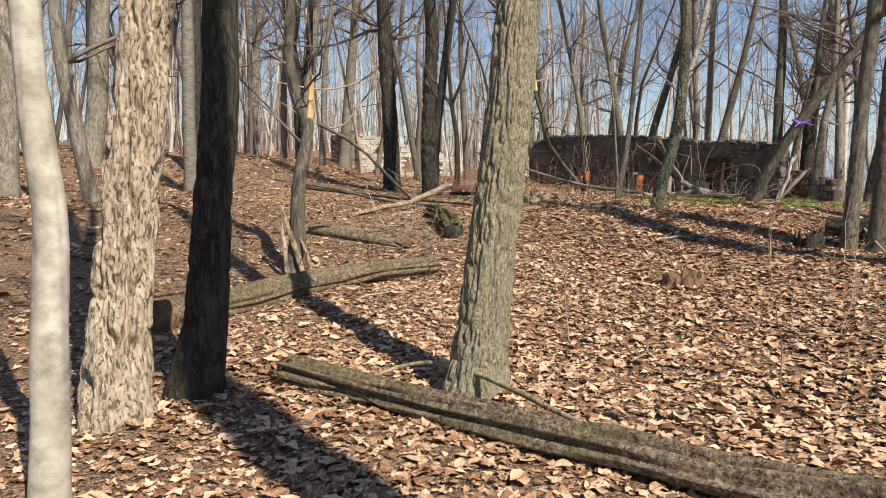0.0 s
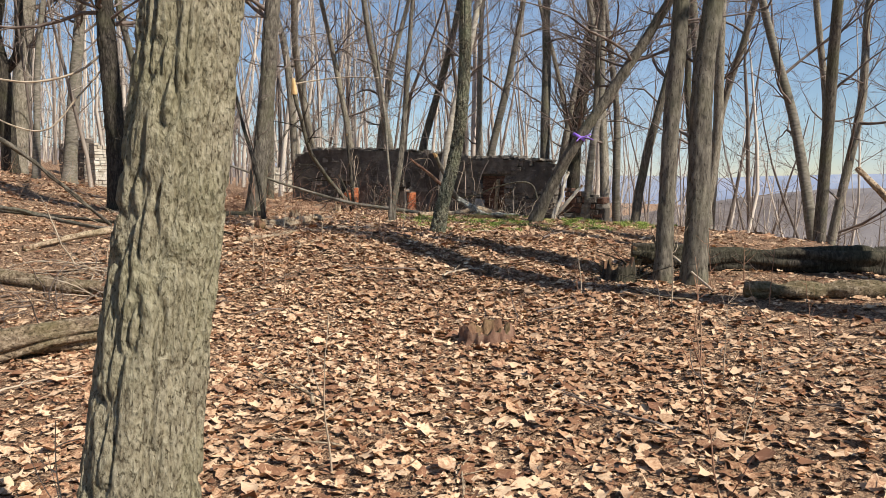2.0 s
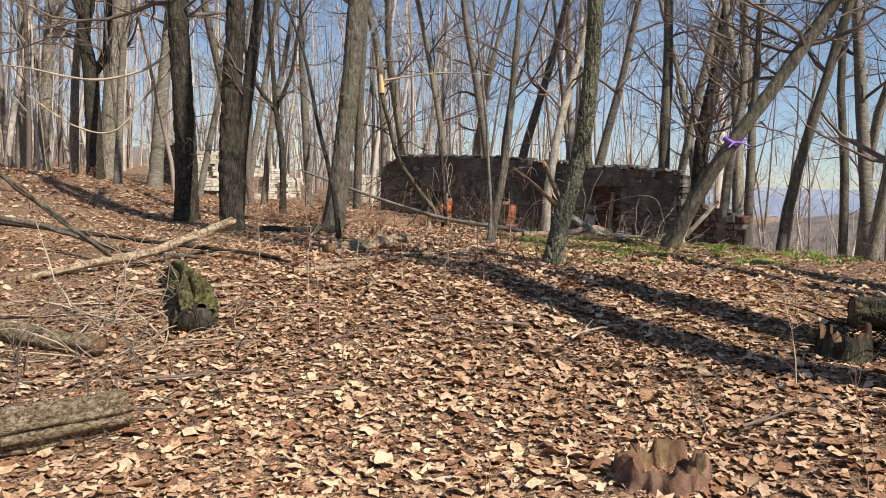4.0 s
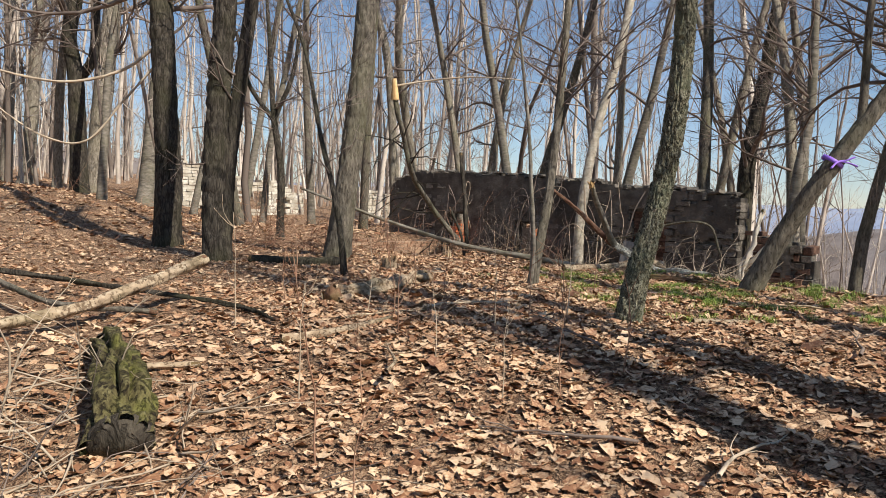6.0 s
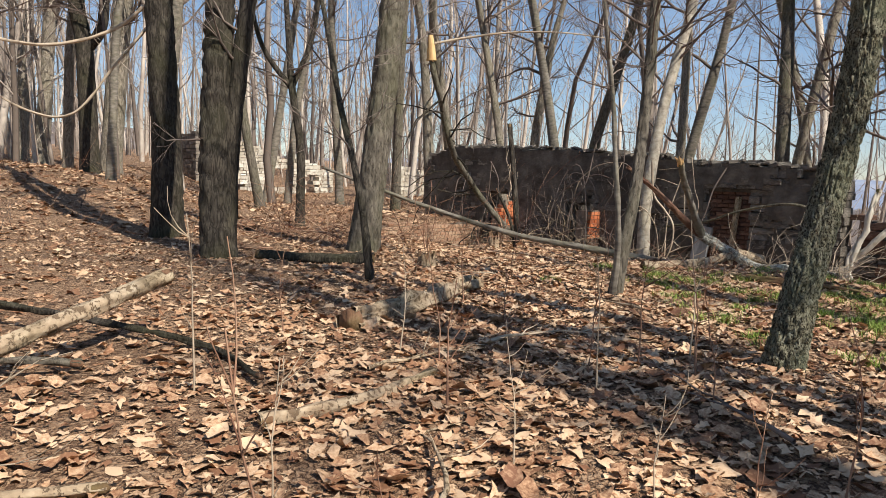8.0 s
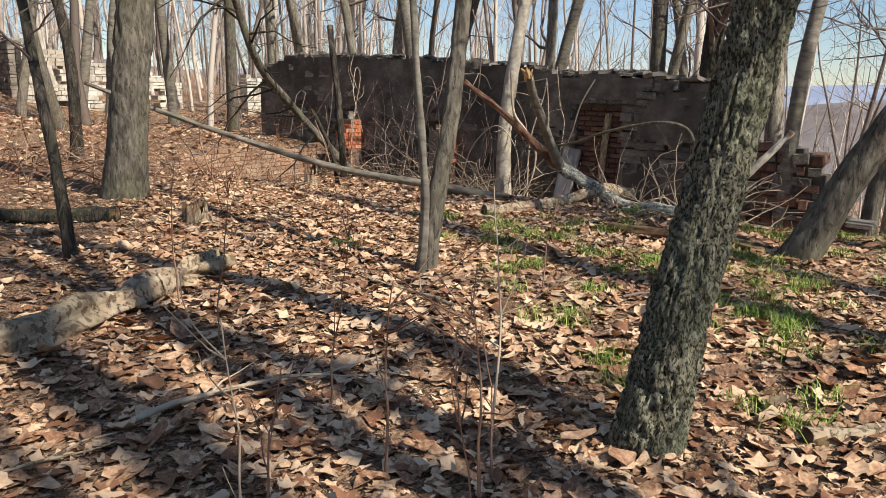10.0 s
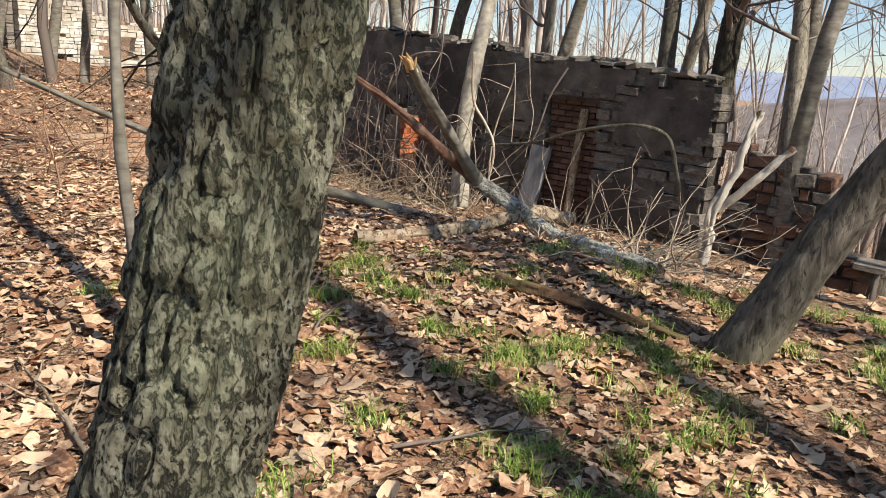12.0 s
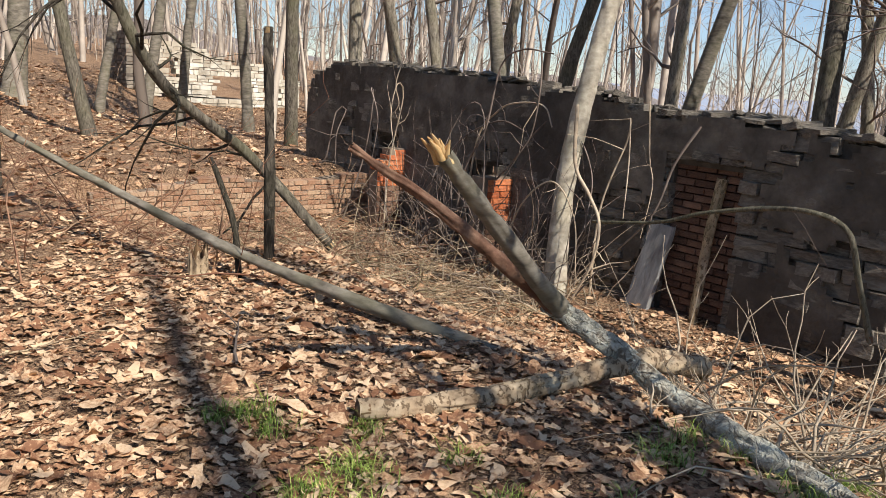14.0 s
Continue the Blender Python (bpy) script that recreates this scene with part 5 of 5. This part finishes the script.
thicket("brushwood", "dead twigs and briars criss-crossing before the brick wall", 156, 90, lambda q: (q.uniform(-0.5, 3.6), q.uniform(18.6, 23.5), 0), (0.7, 2.0), TWIG_RED, 0.006, 0.9, 1, -0.07)
thicket("brushwood", "heap of dry twigs round the mossy stump", 144, 60, around(-0.25, 10.6, 0.35, 0.35), (0.5, 1.4), TWIG_PALE, 0.006, 0.5, 1, -0.05)
thicket("brushwood", "low brown brush among fallen branches", 145, 90, around(-0.6, 9.9, 0.7, 0.45), (0.3, 0.8), TWIG, 0.005, 0.5, 1, -0.05)
thicket("brushwood", "fine brown undergrowth at the edge of the wood", 146, 260, lambda q: (q.uniform(-7, 2.8), q.uniform(19.5, 30), 0), (0.5, 1.5), TWIG_RED, 0.004, 1.2, 0, -0.03)
thicket("brushwood", "dark twigs heaped beside the pair of trees", 147, 50, around(4.85, 9.35, 0.25, 0.2), (0.3, 0.8), BARK_DARK, 0.006, 0.5, 1, -0.03)
thicket("brushwood", "bare undergrowth on the falling slope", 148, 220, lambda q: (q.uniform(8.5, 16), q.uniform(11, 26), 0), (0.8, 2.4), TWIG, 0.005, 2.0, 1, 0.02)
thicket("brushwood", "brown undergrowth deep in the wood", 149, 240, lambda q: (q.uniform(-14, -3.5), q.uniform(9, 24), 0), (0.4, 1.4), TWIG, 0.005, 1.2, 1, 0.0)
thicket("brushwood", "thin twigs along the lower path", 150, 40, lambda q: (q.uniform(3.0, 6.0), q.uniform(5.0, 8.5), 0), (0.3, 0.9), TWIG, 0.004, 0.5, 1, -0.03)

# climbing stems on the ruin wall
VINES = [(2.3, 1.9, 0.5, 1.0), (3.4, 1.2, -0.8, 1.4), (4.3, 1.8, 0.9, 0.8), (5.0, 1.5, 1.2, 1.2), (5.4, 1.9, -0.7, 1.3), (5.7, 2.1, 0.4, 0.9), (6.0, 1.6, 0.8, 1.5),
         (6.5, 1.3, 0.7, 0.9), (6.9, 1.9, 0.35, 0.6), (7.2, 1.1, -0.9, 1.3), (3.0, 2.0, 0.3, 0.7), (4.7, 1.3, -1.1, 1.6), (1.3, 1.6, 0.5, 0.9)]
CURVES = [(.3, [(2.86, 2.36), (2.8, 2.04), (2.97, 1.77), (2.83, 1.58)], .010), (.6, [(7.96, 1.9), (7.78, 1.54), (7.64, 1.04), (7.27, .57), (6.9, .06)], .014),
          (.5, [(4.1, .3), (4.27, 1.02), (4.67, 1.46), (5.36, 1.73), (5.88, 1.65)], .016), (.45, [(4.6, .2), (4.83, 1.45), (5.2, 1.82), (5.56, 1.95), (6.05, 1.95), (6.25, 1.74)], .016),
          (.7, [(4.75, .1), (4.9, 1.04), (5.3, 1.62), (5.54, 2.34), (5.92, 2.52), (6.41, 2.48)], .016), (.7, [(5.86, 2.93), (6.07, 2.35), (6.07, 1.7), (5.93, 1.4), (5.71, 1.02)], .012),
          (.9, [(6.75, 2.0), (6.85, 1.43), (7.11, 1.16), (7.31, .92), (7.32, .55), (7.15, .13)], .022), (.4, [(5.0, .2), (5.15, .93), (5.46, 1.24), (5.75, 1.54), (6.07, 1.79)], .014),
          (.3, [(7.16, 2.08), (7.28, 1.53), (7.39, 1.26), (7.36, .74)], .008), (.8, [(5.7, -.05), (6.0, .8), (6.5, 1.2), (6.9, .9), (7.05, .3)], .012), (.9, [(4.2, 0), (4.9, .6), (5.8, .75), (6.4, .4)], .011)]
q = np.random.default_rng(152)
for d, path, thick in CURVES:
    base = np.array(wall_place(path[0][0], d, path[0][1]))
    line, _ = smooth_line(np.array([wall_place(s, d + 0.05 * k, z) for k, (s, z) in enumerate(path)]) - base, 0.05)
    t = Tubes().add(line, np.linspace(thick, thick * 0.5, len(line)), 8)
    for _ in range(3):
        i = q.integers(3, len(line) - 2)
        p2, r2 = limb(q, line[i], q.normal(0, 1, 3), q.uniform(0.2, 0.6), thick * 0.45, 0.25, -0.05, 5)
        t.add(p2, np.maximum(r2, 0.002), 4)
    ob = new("vine", t.mesh("vine"))
    ob.location = base
    ob.data.materials.append(TWIG_PALE if q.random() < 0.6 else TWIG)
    tagged(ob, "bare woody vine arching against the ruin wall", "vine", "vines on the ruin wall")
q = np.random.default_rng(151)
for s, top, run, out in VINES[::2]:
    pts = [wall_place(s, 0.35 + 0.4 * out, float(land(*wall_place(s, 0.6)[:2]))), wall_place(s + run * 0.2, 0.3 + 0.35 * out, top * 0.5), wall_place(s + run * 0.45, 0.35 + 0.2 * out, top * 0.95),
           wall_place(s + run * 0.8, 0.4 + 0.2 * out, top), wall_place(s + run * 1.15, 0.45 + 0.3 * out, top * 0.8), wall_place(s + run * 1.3, 0.5 + 0.35 * out, top * 0.5)]
    base = np.array(pts[0])
    line, _ = smooth_line(np.array(pts) + q.normal(0, 0.05, (6, 3)) - base, 0.06)
    t = Tubes().add(line, np.linspace(0.014, 0.005, len(line)), 7)
    for _ in range(4):
        i = q.integers(5, len(line) - 2)
        p2, r2 = limb(q, line[i], q.normal(0, 1, 3), q.uniform(0.2, 0.7), 0.006, 0.25, -0.05, 5)
        t.add(p2, np.maximum(r2, 0.002), 4)
    ob = new("vine", t.mesh("vine"))
    ob.location = base
    ob.data.materials.append(TWIG_PALE if q.random() < 0.5 else TWIG)
    tagged(ob, "bare woody vine arching against the ruin wall", "vine", "vines on the ruin wall")

# purple ribbon tied round the leaning tree
rib = thing("ribbon", RIB, "purple plastic ribbon tied round a leaning tree", "ribbon")
way = np.array(RIB_WAY) / np.linalg.norm(RIB_WAY)
part("band", Tubes().add([way * t for t in (-.025, -.022, .022, .025)], [0.118, 0.126, 0.126, 0.118], 28).mesh("band"), RIBBON, rib)
for k, (dx, dz) in enumerate(((.16, .05), (.2, -.05), (-.12, -.08))):
    part("tail", Tubes().add([(0.0, -.12, 0), (dx * .5, -.14, dz * .3), (dx, -.15, dz)], [.02, .016, .022], 6, lambda a, h, rr: rr * (0.15 + 0.85 * np.abs(np.cos(a)))).mesh("tail"), RIBBON, rib)

# grass tufts
q = np.random.default_rng(161)
gv, gf = [], []
TUFTS = [(3.95, 16.92), (4.06, 16.79), (4.39, 16.55), (4.23, 16.3), (4.47, 16.18), (4.61, 15.82), (4.72, 15.65), (4.63, 15.35), (4.83, 15.24), (4.93, 14.97), (4.76, 14.69), (4.89, 14.48),
         (5.67, 16.64), (4.6, 14.85), (5.06, 14.83), (5.63, 14.91), (5.76, 14.87), (5.47, 14.49), (5.26, 14.59), (5.71, 15.17), (5.24, 15.04), (4.22, 14.42), (3.01, 15.8),
         (4.48, 16.04), (5.21, 14.3), (5.69, 15.01), (5.57, 14.2), (5.07, 14.04), (4.75, 13.75), (4.41, 13.64), (4.71, 13.44), (4.94, 13.17), (5.17, 13.08)]
for _ in range(170):
    TUFTS.append((q.uniform(3.7, 8.4), q.uniform(12.4, 17.0)))
for x, y in TUFTS:
    if x > 4.2 and (x - 5.9) ** 2 / 6 + (y - 14.8) ** 2 / 5.5 > 1.15:
        continue
    n = q.integers(50, 130)
    size = q.uniform(0.035, 0.085)
    for _ in range(n):
        bx, by = x + q.normal(0, size * 0.8), y + q.normal(0, size * 0.8)
        bz = float(land(bx, by) + bumps(bx, by))
        a, h, w = q.uniform(0, 6.28), q.uniform(0.03, 0.085), 0.0022
        out = np.array([math.cos(a), math.sin(a), 0]) * h * q.uniform(0.4, 1.5)
        sd = np.array([-math.sin(a), math.cos(a), 0]) * w
        b = np.array([bx, by, bz])
        k = len(gv)
        gv += [b - sd, b + sd, b + out * 0.45 + (0, 0, h * 0.7) + sd * 0.8, b + out * 0.45 + (0, 0, h * 0.7) - sd * 0.8, b + out + (0, 0, h * 0.85) + sd * 0.1, b + out + (0, 0, h * 0.85) - sd * 0.1]
        gf += [(k, k + 1, k + 2, k + 3), (k + 3, k + 2, k + 4, k + 5)]
grass = new("grass", mesh_of("grass", gv, gf))
grass.data.materials.append(GRASS)
tagged(grass, "scattered tufts of fresh green grass among leaves", "grass", kind="stuff")


# ---- fallen leaves ----
def leaf_shape(lobes, long, seed):
    """Outline and middle of a lobed leaf one unit long."""
    q = np.random.default_rng(seed)
    a = np.arange(10) * 2 * np.pi / 10 + q.normal(0, 0.10, 10)
    r = 0.5 * np.where(np.arange(10) % 2 == 0, 1.0, lobes) * (1 + q.normal(0, 0.13, 10))
    return np.concatenate([[[0, 0]], np.stack([np.cos(a) * r * long, np.sin(a) * r], -1)])


FORMS = [leaf_shape(0.56, 1.2, 1), leaf_shape(0.62, 1.5, 2), leaf_shape(0.95, 1.7, 3), leaf_shape(0.5, 1.1, 4), leaf_shape(0.7, 1.4, 5), leaf_shape(0.58, 1.3, 6)]
FAN = np.array([[0, 1 + k, 1 + (k + 1) % 10] for k in range(10)])


def leaves(x, y, size, q, flatness=0.17):
    """Curled leaves on the ground at the given places: corners (n, 11, 3)."""
    n = len(x)
    form = np.stack(FORMS)[q.integers(0, len(FORMS), n)] * size[:, None, None]
    u, v = form[..., 0], form[..., 1]
    c = q.normal(0, 8.0, (n, 3, 1))
    w = c[:, 0] * u * u + c[:, 1] * v * v + c[:, 2] * u * v
    w = np.clip(w, -0.012, 0.016) + np.abs(v) * np.clip(q.normal(0.05, 0.24, (n, 1)), -0.4, 0.7)
    w = w + q.normal(0, 0.07, w.shape) * size[:, None]
    P = np.stack([u, v, w], -1)
    yaw, tx, ty = q.uniform(0, 2 * np.pi, n), q.normal(0, flatness, n), q.normal(0, flatness, n)
    P[..., 2] += P[..., 0] * tx[:, None] + P[..., 1] * ty[:, None]
    cx, sx = np.cos(yaw)[:, None], np.sin(yaw)[:, None]
    gx_, gy_ = P[..., 0] * cx - P[..., 1] * sx + x[:, None], P[..., 0] * sx + P[..., 1] * cx + y[:, None]
    base = land(x, y) + bumps(x, y) + q.uniform(0.004, 0.024, n)
    z = np.maximum(base[:, None] + P[..., 2], (land(gx_, gy_) + bumps(gx_, gy_)) + 0.004)
    return np.stack([gx_, gy_, z], -1)


q = np.random.default_rng(171)
near_x, near_y = q.uniform(-4.4, 8.4, 160000), q.uniform(1.5, 21.0, 160000)
beside = np.abs(near_x - np.interp(near_y, [2, 8, 12, 17, 21], [0.8, 1.6, 2.6, 4.5, 5.0]))
kept = q.random(len(near_x)) < np.clip(1.45 - beside * 0.32, 0.22, 1)
near_x, near_y = near_x[kept], near_y[kept]
far_x, far_y = q.uniform(-16, 13, 26000), q.uniform(5, 45, 26000)
out_of_near = ~((far_x > -4.4) & (far_x < 8.4) & (far_y < 21.0))
far_x, far_y = far_x[out_of_near], far_y[out_of_near]
L = np.concatenate([leaves(near_x, near_y, 0.022 + 0.064 * q.random(len(near_x)) ** 1.8, q), leaves(far_x, far_y, q.uniform(0.08, 0.15, len(far_x)), q)])
tri = (FAN[None] + 11 * np.arange(len(L))[:, None, None]).reshape(-1, 3)
litter = new("leaf_litter", mesh_of("leaf_litter", L.reshape(-1, 3), tri))
litter.data.materials.append(LEAF)
tagged(litter, "thick carpet of curled brown and tan dead leaves", "leaves", kind="stuff")

single = []
for k in range(10):
    P = leaves(np.array([50.0]), np.array([-900.0]), np.array([0.05 + 0.004 * k]), np.random.default_rng(180 + k), 0.25)[0]
    P = P - P[0]
    me = mesh_of("leaf", P, FAN)
    me.materials.append(LEAF_ONE)
    single.append(me)
for k in range(280):
    t = q.random()
    x, y = (q.uniform(0.2, 3.2), q.uniform(3.2, 8.5)) if t < 0.5 else (q.uniform(1.2, 5.8), q.uniform(10.8, 16.5))
    ob = new("leaf", single[k % 10])
    ob.location, ob.rotation_euler = on_land(x, y, 0.03), (q.normal(0, 0.15), q.normal(0, 0.15), q.uniform(0, 6.28))
    ob.parent = ground
